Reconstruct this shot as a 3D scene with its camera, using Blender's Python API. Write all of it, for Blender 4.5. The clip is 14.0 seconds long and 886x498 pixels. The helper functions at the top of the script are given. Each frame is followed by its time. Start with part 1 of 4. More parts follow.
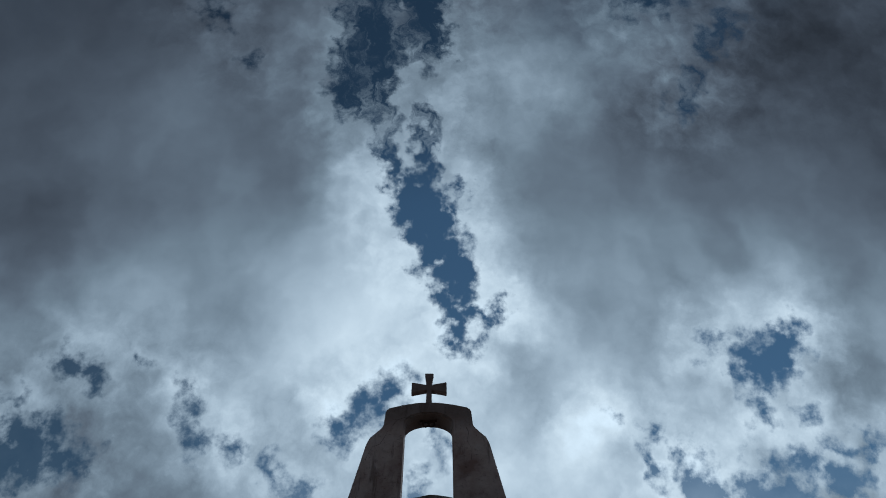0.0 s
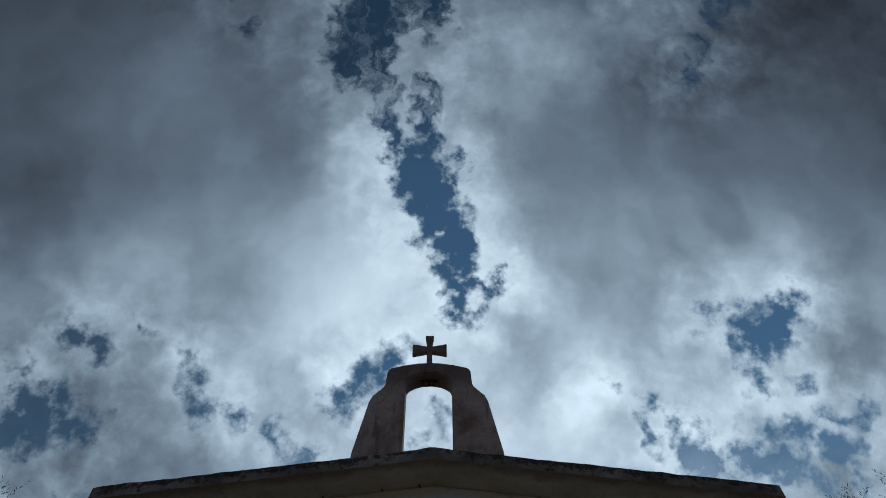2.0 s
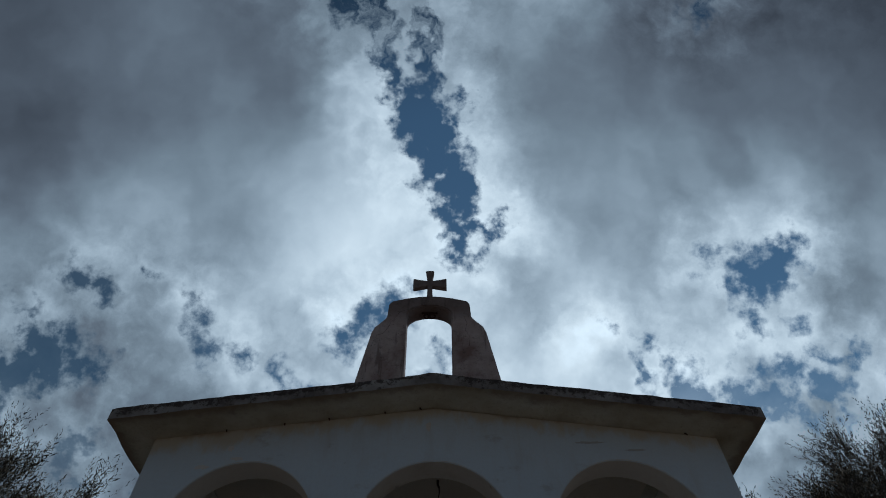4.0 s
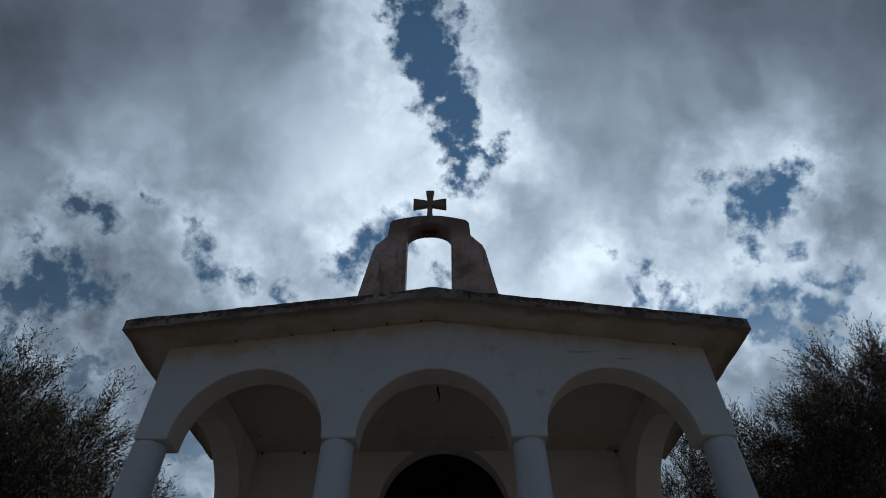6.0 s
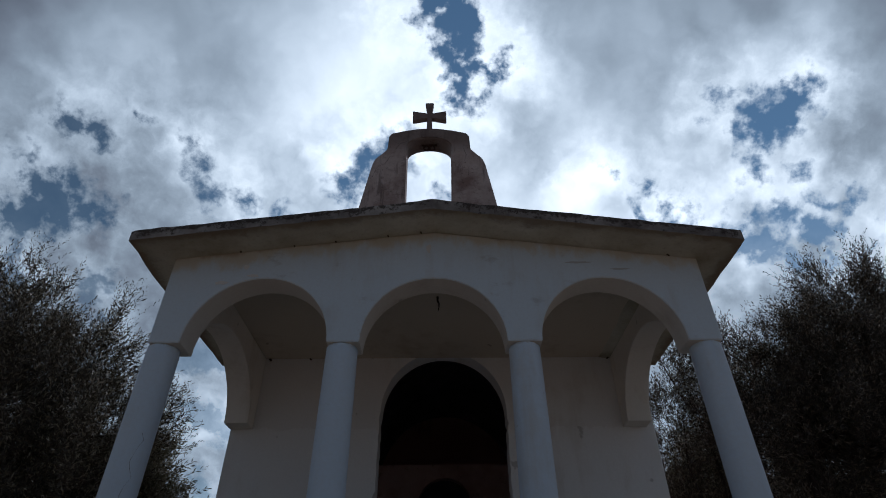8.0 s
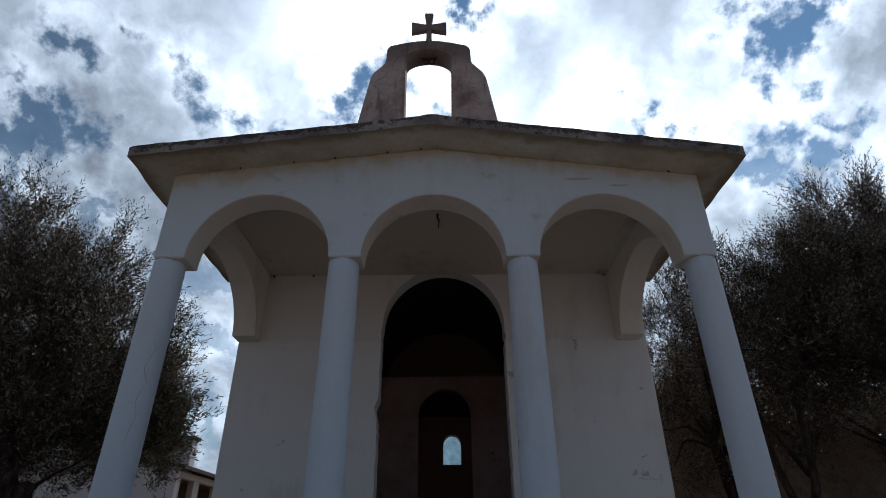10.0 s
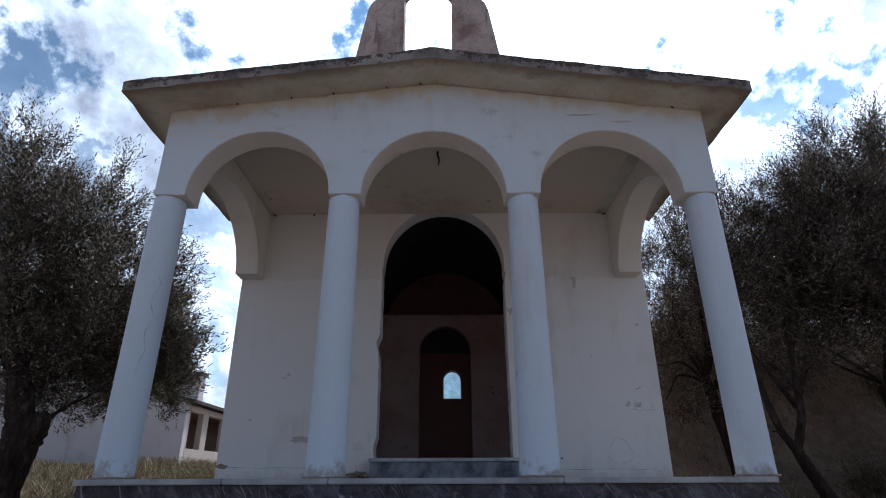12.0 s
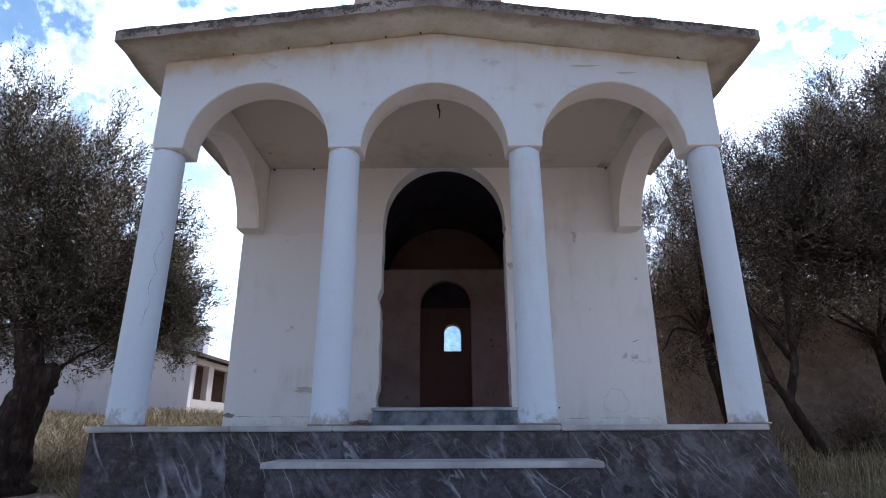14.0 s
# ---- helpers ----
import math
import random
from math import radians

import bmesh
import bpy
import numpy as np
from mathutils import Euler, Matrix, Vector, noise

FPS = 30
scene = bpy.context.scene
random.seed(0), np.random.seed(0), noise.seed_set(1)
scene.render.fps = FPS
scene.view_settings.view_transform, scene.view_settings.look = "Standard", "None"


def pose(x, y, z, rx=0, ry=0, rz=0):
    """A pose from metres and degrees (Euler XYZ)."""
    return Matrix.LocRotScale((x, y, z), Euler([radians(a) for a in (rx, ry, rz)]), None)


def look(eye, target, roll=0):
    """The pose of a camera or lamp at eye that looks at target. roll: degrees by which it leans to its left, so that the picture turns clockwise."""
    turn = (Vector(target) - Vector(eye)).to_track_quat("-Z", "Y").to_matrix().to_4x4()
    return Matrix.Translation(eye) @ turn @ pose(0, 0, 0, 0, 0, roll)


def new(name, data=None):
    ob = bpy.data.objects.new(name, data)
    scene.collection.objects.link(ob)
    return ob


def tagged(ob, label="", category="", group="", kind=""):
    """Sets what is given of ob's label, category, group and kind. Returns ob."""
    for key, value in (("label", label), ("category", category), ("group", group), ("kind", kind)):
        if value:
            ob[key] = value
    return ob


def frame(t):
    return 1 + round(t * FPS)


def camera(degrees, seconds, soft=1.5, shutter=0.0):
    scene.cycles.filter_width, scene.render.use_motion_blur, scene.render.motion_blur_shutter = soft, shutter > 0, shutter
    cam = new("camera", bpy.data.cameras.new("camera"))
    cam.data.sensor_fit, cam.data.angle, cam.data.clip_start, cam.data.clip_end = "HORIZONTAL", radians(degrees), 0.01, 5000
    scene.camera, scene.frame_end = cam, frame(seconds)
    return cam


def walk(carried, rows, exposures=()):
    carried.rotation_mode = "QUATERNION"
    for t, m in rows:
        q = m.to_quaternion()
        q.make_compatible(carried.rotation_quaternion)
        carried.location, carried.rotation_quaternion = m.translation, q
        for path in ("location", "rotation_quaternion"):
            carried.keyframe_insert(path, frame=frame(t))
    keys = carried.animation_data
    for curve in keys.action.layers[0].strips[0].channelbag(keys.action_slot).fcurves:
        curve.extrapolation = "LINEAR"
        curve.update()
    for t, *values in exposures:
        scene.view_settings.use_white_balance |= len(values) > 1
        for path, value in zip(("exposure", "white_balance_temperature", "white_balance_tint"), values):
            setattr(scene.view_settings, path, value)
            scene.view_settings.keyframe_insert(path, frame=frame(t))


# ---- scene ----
cam = camera(77.0, 14.0, 1.0)
PATH = [
    (0.0, pose(0.048, -0.011, 1.036, 150.80, 0.54, 0.07)),
    (0.5, pose(0.048, -0.007, 1.006, 150.41, 0.52, 0.08)),
    (1.0, pose(0.049, -0.003, 0.976, 149.90, 0.50, 0.08)),
    (1.5, pose(0.050, 0.001, 0.946, 149.06, 0.48, 0.08)),
    (2.0, pose(0.052, 0.004, 0.916, 147.86, 0.46, 0.08)),
    (4.5, pose(0.059, 0.019, 0.773, 140.29, 0.39, 0.10)),
    (5.0, pose(0.060, 0.021, 0.746, 138.47, 0.38, 0.10)),
    (5.5, pose(0.062, 0.023, 0.720, 136.49, 0.36, 0.10)),
    (6.0, pose(0.064, 0.025, 0.695, 134.39, 0.35, 0.11)),
    (6.5, pose(0.065, 0.026, 0.670, 132.23, 0.34, 0.11)),
    (7.0, pose(0.067, 0.028, 0.647, 130.17, 0.33, 0.12)),
    (7.5, pose(0.068, 0.029, 0.625, 128.20, 0.32, 0.12)),
    (8.0, pose(0.070, 0.030, 0.604, 126.23, 0.31, 0.13)),
    (10.5, pose(0.075, 0.032, 0.520, 116.70, 0.27, 0.16)),
    (11.0, pose(0.075, 0.032, 0.508, 115.23, 0.27, 0.17)),
    (11.5, pose(0.076, 0.032, 0.497, 113.79, 0.26, 0.18)),
    (12.0, pose(0.076, 0.031, 0.489, 112.43, 0.25, 0.19)),
    (12.5, pose(0.076, 0.031, 0.482, 111.16, 0.25, 0.20)),
    (13.0, pose(0.076, 0.030, 0.477, 109.97, 0.24, 0.21)),
    (13.5, pose(0.075, 0.029, 0.474, 108.95, 0.23, 0.22)),
    (14.0, pose(0.074, 0.028, 0.474, 107.88, 0.23, 0.23)),
]
EXPOSURES = [(0.0, -1.66, 5240, 6), (5.0, -1.57, 5340, 7), (6.5, -1.44, 5430, 12), (8.0, -1.09, 5480, 13), (10.5, -0.36, 5620, 15), (11.5, 0.07, 5530, 17), (12.5, 0.66, 5480, 18), (13.5, 1.01, 5420, 19), (14.0, 1.21, 5380, 19)]
walk(cam, PATH, EXPOSURES)

# ---- light: broken cloud with the sun behind the chapel ----
SUN_ELEVATION, SUN_AZIMUTH = radians(50), radians(24)   # azimuth from the chapel's axis towards +x
sun_way = Vector((math.sin(SUN_AZIMUTH) * math.cos(SUN_ELEVATION), math.cos(SUN_AZIMUTH) * math.cos(SUN_ELEVATION), math.sin(SUN_ELEVATION)))
sun_data = bpy.data.lights.new("sun", "SUN")
sun_data.energy, sun_data.angle, sun_data.color = 2.4, radians(2.5), (1.0, 0.93, 0.82)
sun = new("sun", sun_data)
sun.matrix_world = look(sun_way * 60, (0, 0, 0))

world = bpy.data.worlds.new("sky")
scene.world = world
world.use_nodes = True
wt = world.node_tree
wt.nodes.clear()


class Graph:
    """Short calls that add math nodes to one node tree."""

    def __init__(self, tree):
        self.tree = tree

    def put(self, socket, value):
        if isinstance(value, bpy.types.NodeSocket):
            self.tree.links.new(value, socket)
        else:
            socket.default_value = value

    def m(self, op, a, b=None, c=None, clamp=False):
        n = self.tree.nodes.new("ShaderNodeMath")
        n.operation, n.use_clamp = op, clamp
        for i, v in enumerate((a, b, c)):
            if v is not None:
                self.put(n.inputs[i], v)
        return n.outputs[0]

    def v(self, op, a, b=None, scale=None):
        n = self.tree.nodes.new("ShaderNodeVectorMath")
        n.operation = op
        self.put(n.inputs[0], a)
        if b is not None:
            self.put(n.inputs[1], b)
        if scale is not None:
            self.put(n.inputs["Scale"], scale)
        return n.outputs["Value"] if op in ("DOT_PRODUCT", "LENGTH", "DISTANCE") else n.outputs[0]

    def noise(self, vector, scale, detail=4.0, rough=0.5, distortion=0.0):
        n = self.tree.nodes.new("ShaderNodeTexNoise")
        self.put(n.inputs["Vector"], vector)
        n.inputs["Scale"].default_value = scale
        n.inputs["Detail"].default_value = detail
        n.inputs["Roughness"].default_value = rough
        n.inputs["Distortion"].default_value = distortion
        return n.outputs["Fac"]

    def ramp(self, fac, stops):
        n = self.tree.nodes.new("ShaderNodeValToRGB")
        el = n.color_ramp.elements
        while len(el) < len(stops):
            el.new(0.5)
        for e, (p, c) in zip(el, stops):
            e.position, e.color = p, (*(c if isinstance(c, tuple) else (c, c, c)), 1)
        self.put(n.inputs[0], fac)
        return n.outputs[0]

    def span(self, value, a, b, x=0.0, y=1.0, smooth=True):
        n = self.tree.nodes.new("ShaderNodeMapRange")
        n.interpolation_type = "SMOOTHSTEP" if smooth else "LINEAR"
        self.put(n.inputs[0], value)
        for i, k in enumerate((a, b, x, y)):
            n.inputs[i + 1].default_value = k
        return n.outputs[0]

    def mix(self, fac, a, b, blend="MIX"):
        n = self.tree.nodes.new("ShaderNodeMix")
        n.data_type, n.blend_type = "RGBA", blend
        self.put(n.inputs["Factor"], fac)
        for key, val in (("A", a), ("B", b)):
            s = [i for i in n.inputs if i.name == key and i.type == "RGBA"][0]
            self.put(s, (*val, 1) if isinstance(val, tuple) else val)
        return [o for o in n.outputs if o.type == "RGBA"][0]


g = Graph(wt)
way = wt.nodes.new("ShaderNodeTexCoord").outputs["Generated"]
# the sky flattened on a plane that faces 45 degrees up: u to the right, v up
ahead = g.m("MAXIMUM", g.v("DOT_PRODUCT", way, (0, 0.7071, 0.7071)), 0.12)
u = g.m("DIVIDE", g.v("DOT_PRODUCT", way, (1, 0, 0)), ahead)
v = g.m("DIVIDE", g.v("DOT_PRODUCT", way, (0, -0.7071, 0.7071)), ahead)
flat_node = wt.nodes.new("ShaderNodeCombineXYZ")
g.put(flat_node.inputs[0], u)
g.put(flat_node.inputs[1], v)
flat = flat_node.outputs[0]
# ragged edges: the plane is stirred by noise before the gaps are laid out on it


def swirl(scale, detail, rough):
    n = wt.nodes.new("ShaderNodeTexNoise")
    n.inputs["Scale"].default_value, n.inputs["Detail"].default_value, n.inputs["Roughness"].default_value = scale, detail, rough
    g.put(n.inputs["Vector"], flat)
    return g.v("SUBTRACT", n.outputs["Color"], (0.5, 0.5, 0.5))


stir = swirl(8.0, 3.0, 0.5)
curl = swirl(26.0, 6.0, 0.60)
lobe = swirl(16.0, 4.0, 0.6)
stirred = g.v("ADD", flat, g.v("ADD", g.v("SCALE", stir, scale=0.07), g.v("ADD", g.v("SCALE", lobe, scale=0.07), g.v("SCALE", curl, scale=0.075))))
stirred = g.v("MULTIPLY", stirred, (1, 1, 0))
# gaps of blue sky: ends of each streak and its half width
GAPS_CHANNEL = [(-0.103, 0.940, -0.155, 0.632, 0.080), (0.001, 0.910, -0.031, 0.725, 0.053), (-0.118, 0.632, -0.095, 0.457, 0.027), (-0.030, 0.560, -0.016, 0.432, 0.028),
                (-0.044, 0.403, -0.006, 0.284, 0.060), (0.012, 0.284, 0.028, 0.225, 0.049), (0.030, 0.214, 0.036, 0.122, 0.033), (0.044, 0.172, 0.097, 0.167, 0.024),
                (-0.065, 0.794, -0.087, 0.671, 0.019), (0.037, 0.409, 0.041, 0.306, 0.014)]
GAPS_RIGHT = [(0.564, 0.049, 0.634, 0.107, 0.046), (0.466, 0.098, 0.539, 0.113, 0.010), (0.626, -0.022, 0.640, -0.024, 0.019), (0.555, -0.004, 0.555, -0.032, 0.010),
              (0.619, 0.792, 0.573, 0.723, 0.032), (0.529, 0.655, 0.489, 0.571, 0.025), (0.503, 0.828, 0.392, 0.814, 0.024), (0.412, -0.121, 0.460, -0.157, 0.041),
              (0.519, -0.140, 0.608, -0.166, 0.034), (0.361, -0.026, 0.375, -0.035, 0.007), (0.284, -0.019, 0.299, -0.016, 0.006), (0.737, -0.052, 0.750, -0.080, 0.013),
              (0.542, -0.161, 0.638, -0.188, 0.025), (0.737, -0.055, 0.737, -0.106, 0.012), (0.721, -0.199, 0.797, -0.137, 0.004)]
GAPS_LEFT = [(-0.100, -0.735, 0.140, -0.735, 0.150), (-0.486, 0.831, -0.445, 0.781, 0.021), (-0.395, 0.688, -0.372, 0.683, 0.011), (-0.690, -0.050, -0.770, -0.085, 0.052),
             (-0.602, 0.062, -0.650, 0.080, 0.030), (-0.520, 0.080, -0.512, 0.071, 0.007), (-0.444, 0.036, -0.412, -0.057, 0.016), (-0.368, -0.051, -0.339, -0.057, 0.016),
             (-0.286, -0.080, -0.272, -0.116, 0.018), (-0.214, -0.151, -0.252, -0.132, 0.023), (-0.072, 0.031, -0.182, -0.027, 0.033), (-0.119, -0.041, -0.134, -0.027, 0.009),
             (-0.039, -0.109, -0.060, -0.144, 0.018)]
GAPS_LOW = [(-0.006, -0.060, 0.001, -0.083, 0.010), (-0.797, -0.190, -0.770, -0.139, 0.027), (-0.653, -0.191, -0.614, -0.213, 0.015), (-0.751, 0.013, -0.718, 0.042, 0.012),
            (-0.346, -0.054, -0.331, -0.059, 0.010), (-0.499, -0.344, -0.404, -0.356, 0.038), (-0.485, -0.462, -0.423, -0.500, 0.030), (-0.499, -0.712, -0.466, -0.603, 0.021),
            (-0.736, -0.026, -0.675, -0.055, 0.028), (-0.725, -0.092, -0.596, -0.075, 0.029), (0.585, -0.108, 0.717, -0.131, 0.028), (0.650, -0.073, 0.728, -0.082, 0.018),
            (-0.658, -0.214, -0.653, -0.265, 0.020)]


def streaks_apart(rows):
    """Distance from the nearest of these streaks, in the stirred plane."""
    least = None
    for ax, ay, bx, by, r in rows:
        dx, dy = bx - ax, by - ay
        rel = g.v("SUBTRACT", stirred, (ax, ay, 0))
        k = g.v("DOT_PRODUCT", rel, (dx / (dx * dx + dy * dy), dy / (dx * dx + dy * dy), 0))
        k = g.m("MULTIPLY", k, 1.0, clamp=True)
        off = g.m("SUBTRACT", g.v("DISTANCE", rel, g.v("SCALE", (dx, dy, 0), scale=k)), r)
        least = off if least is None else g.m("MINIMUM", least, off)
    return least


channel = streaks_apart(GAPS_CHANNEL)
right_gaps = streaks_apart(GAPS_RIGHT)
small_gaps = g.m("MINIMUM", right_gaps, g.m("MINIMUM", streaks_apart(GAPS_LEFT), streaks_apart(GAPS_LOW)))


def heads(scale, detail, rough):
    """Rounded cloud heads: low in the middle of each, high between them."""
    n = wt.nodes.new("ShaderNodeTexVoronoi")
    n.feature, n.normalize = "SMOOTH_F1", True
    n.inputs["Scale"].default_value, n.inputs["Detail"].default_value, n.inputs["Roughness"].default_value = scale, detail, rough
    n.inputs["Smoothness"].default_value = 0.35
    g.put(n.inputs["Vector"], g.v("ADD", flat, g.v("SCALE", curl, scale=0.035)))
    return n.outputs["Distance"]


head = heads(9.0, 5.0, 0.62)
fine = g.noise(flat, 30.0, 8.0, 0.60)
puff = g.noise(g.v("ADD", flat, g.v("SCALE", curl, scale=0.03)), 8.0, 7.0, 0.52)
low = g.span(v, 0.12, -0.12)
holes = g.m("MULTIPLY", g.span(puff, 0.55, 0.72), g.m("MULTIPLY", low, 0.05))
tatter = g.m("ADD", g.m("MULTIPLY", g.m("SUBTRACT", fine, 0.5), 0.09), g.m("MULTIPLY", g.m("SUBTRACT", 0.36, head), 0.05))
wide_ragged = g.m("ADD", channel, tatter)
small_ragged = g.m("SUBTRACT", g.m("ADD", small_gaps, tatter), holes)
ragged = g.m("MINIMUM", wide_ragged, small_ragged)
cover = g.m("MINIMUM", g.span(wide_ragged, -0.022, 0.012), g.span(small_ragged, -0.028, 0.016))
# torn wisps that drift across the gaps, many overhead and few lower down
torn = g.noise(g.v("MULTIPLY", stirred, (1.0, 0.5, 1.0)), 14.0, 8.0, 0.68)
wisp = g.span(g.m("ADD", torn, g.span(v, 0.40, 0.54, -0.16, 0.03)), 0.47, 0.68, 0.0, 0.85)
cover = g.m("MAXIMUM", cover, g.m("MULTIPLY", wisp, g.span(ragged, -0.07, -0.005, 0.55, 1.0)))
# a thin veil over the gaps on the shaded side
cover = g.m("MAXIMUM", cover, g.span(u, -0.22, -0.5, 0.0, 0.06))
# haze towards the horizon
cover = g.m("MAXIMUM", cover, g.span(v, -0.04, -0.30, 0.0, 0.46))
# behind the camera the cloud breaks up into blue sky
behind = g.m("MULTIPLY", g.span(g.v("DOT_PRODUCT", way, (0, -0.82, 0.57)), 0.25, 0.75), g.span(g.noise(way, 2.5, 5.0, 0.6), 0.42, 0.62, 0.0, 0.8))
cover = g.m("MULTIPLY", cover, g.m("SUBTRACT", 1.0, behind))
# light in the clouds: brightest low round the sun, grey where they are thick overhead
base = g.ramp(g.span(v, -1.0, 1.5, 0, 1, False), [(0.0, 0.30), (0.2, 0.38), (0.30, 0.38), (0.36, 0.74), (0.44, 0.57), (0.55, 0.248), (0.70, 0.132), (1.0, 0.10)])
GLOW = [(-0.195, 0.253, 0.138, 1.000), (0.089, 0.328, 0.077, 0.800), (0.122, 0.657, 0.185, 0.800), (0.631, 0.173, 0.103, 1.000),
        (0.248, -0.102, 0.165, 0.700), (-0.138, 0.097, 0.149, 0.800), (-0.607, 0.161, 0.122, 0.500), (0.446, 0.750, 0.128, 0.800),
        (0.084, 0.146, 0.081, 0.700), (-0.218, 0.753, 0.102, 0.700), (-0.138, 0.433, 0.068, 0.800), (-0.018, -0.028, 0.312, 0.300),
        (-0.387, 0.411, 0.067, 0.500), (0.583, 0.629, 0.061, 0.800), (0.276, 0.710, 0.151, 0.900), (0.177, 0.604, 0.109, 0.500),
        (0.106, 0.516, 0.070, 0.500), (-0.079, 0.157, 0.163, 0.500), (0.575, 0.216, 0.095, 0.500), (0.473, 0.682, 0.088, 0.600),
        (0.208, -0.129, 0.136, 0.400)]
SHADE = [(0.294, 0.218, 0.168, -0.450), (0.467, 0.442, 0.298, -0.100), (0.151, 0.047, 0.068, -0.800), (-0.773, 0.634, 0.316, -0.450),
         (0.879, 0.500, 0.330, -0.900), (-0.825, 0.333, 0.250, -0.700), (-0.410, 0.119, 0.100, -0.200), (0.713, 0.072, 0.070, -0.700),
         (-0.695, -0.013, 0.179, -0.800), (0.083, 0.492, 0.105, -0.500), (-0.563, -0.113, 0.199, -0.550), (-0.338, -0.115, 0.109, -0.250),
         (0.309, -0.067, 0.047, -0.700), (0.803, 0.749, 0.193, -0.500), (-0.781, -0.233, 0.157, -0.500), (0.735, -0.210, 0.155, -0.500)]
# broad thick and thin places in the cover
TONE = [(0.300, 0.250, 0.220, 0.75), (0.540, 0.670, 0.150, -0.88), (-0.720, 0.010, 0.150, -0.35), (-0.540, 0.610, 0.150, 0.71), (-0.360, -0.110, 0.150, 0.51),
        (-0.000, 0.670, 0.220, 0.53), (-0.300, 0.190, 0.100, -0.54), (0.240, 0.010, 0.100, 0.40), (0.780, 0.250, 0.220, 0.28), (-0.120, 0.370, 0.100, 0.33),
        (0.120, 0.310, 0.100, -0.32), (0.420, 0.370, 0.100, 0.37), (0.360, 0.190, 0.100, -0.33), (0.480, 0.550, 0.100, -0.44), (-0.660, -0.110, 0.100, -0.30),
        (0.420, -0.110, 0.100, -0.30), (-0.420, 0.010, 0.100, 0.28), (0.240, 0.070, 0.100, 0.21), (0.780, 0.550, 0.100, 0.24), (-0.780, 0.550, 0.100, -0.24), (0.780, -0.160, 0.220, -0.12), (-0.130, 0.420, 0.070, 0.35)]
soft = g.v("ADD", flat, g.v("ADD", g.v("SCALE", stir, scale=0.16), g.v("SCALE", curl, scale=0.018)))
soft = g.v("MULTIPLY", soft, (1, 1, 0))
billow = g.m("MULTIPLY", g.m("SUBTRACT", g.noise(soft, 3.2, 2.0, 0.40, 0.2), 0.5), g.span(v, 0.5, -0.1, 1.5, 3.6))
# each billow is brighter on the side that looks at the sun
nearer = g.v("ADD", g.v("SCALE", soft, scale=0.94), (0.0, 0.006, 0.0))
relief = g.m("SUBTRACT", g.noise(soft, 5.0, 3.0, 0.45), g.noise(nearer, 5.0, 3.0, 0.45))
billow = g.m("ADD", billow, g.m("MULTIPLY", relief, g.span(v, 0.7, 0.1, 0.9, 2.4)))
billow = g.m("ADD", billow, g.m("MULTIPLY", g.m("SUBTRACT", 0.42, head), g.m("MULTIPLY", g.span(ragged, 0.0, 0.07, 3.0, 0.0), g.span(v, 0.8, 0.3, 0.4, 1.0))))
billow = g.m("ADD", billow, g.m("MULTIPLY", g.m("SUBTRACT", puff, 0.5), g.span(v, 0.35, -0.1, -0.2, -2.6)))
billow = g.m("ADD", billow, g.m("MULTIPLY", g.m("SUBTRACT", 0.40, head), g.span(v, 0.35, -0.1, 0.15, 1.8)))
for cx, cy, r, s in GLOW + SHADE + TONE:
    d = g.m("DIVIDE", g.v("DISTANCE", soft, (cx, cy, 0)), r)
    billow = g.m("ADD", billow, g.m("MULTIPLY", g.m("EXPONENT", g.m("MULTIPLY", g.m("MULTIPLY", d, d), -1.0)), s))
# sunlight leaks through the thin cloud along the main channel and the gaps beyond it
billow = g.m("ADD", billow, g.m("MULTIPLY", g.span(channel, -0.02, 0.17, 1.15, 0.0), g.span(v, 0.75, 0.35, 0.35, 1.0)))
billow = g.m("ADD", billow, g.span(right_gaps, 0.0, 0.10, 0.5, 0.0))
# curdled texture where the sun shines into thin cloud
curd = g.noise(g.v("ADD", flat, g.v("ADD", g.v("SCALE", lobe, scale=0.05), g.v("SCALE", curl, scale=0.02))), 13.0, 6.0, 0.58)
curdled = g.m("ADD", g.span(ragged, 0.0, 0.16, 3.0, 0.35), g.m("MULTIPLY", g.span(v, 0.42, 0.60), g.span(u, -0.05, 0.08, 0.0, 1.6)))
billow = g.m("ADD", billow, g.m("MULTIPLY", g.m("SUBTRACT", curd, 0.5), curdled))
glow = g.m("MULTIPLY", base, g.m("POWER", 2.0, billow))
# unseen glow added high behind the camera to brighten the facade
glow = g.m("ADD", glow, g.span(g.v("DOT_PRODUCT", way, (0, -0.68, 0.73)), 0.72, 0.96, 0.0, 0.11))
# bright cloud saturates gently
glow = g.m("DIVIDE", glow, g.m("ADD", 1.0, g.m("MULTIPLY", glow, 0.62)))
tint = g.ramp(glow, [(0.0, (0.88, 0.94, 1.09)), (0.3, (0.86, 0.98, 1.03)), (1.0, (0.97, 1.0, 0.945))])
cloud = g.v("SCALE", tint, scale=g.m("MULTIPLY", glow, 2.2))
sky = wt.nodes.new("ShaderNodeTexSky")
sky.sky_type, sky.sun_disc, sky.sun_elevation, sky.sun_rotation = "NISHITA", False, SUN_ELEVATION, SUN_AZIMUTH
sky.dust_density, sky.air_density, sky.ozone_density = 0.0, 1.0, 1.1
back_sky, back_cloud = wt.nodes.new("ShaderNodeBackground"), wt.nodes.new("ShaderNodeBackground")
back_sky.inputs["Strength"].default_value = 0.115
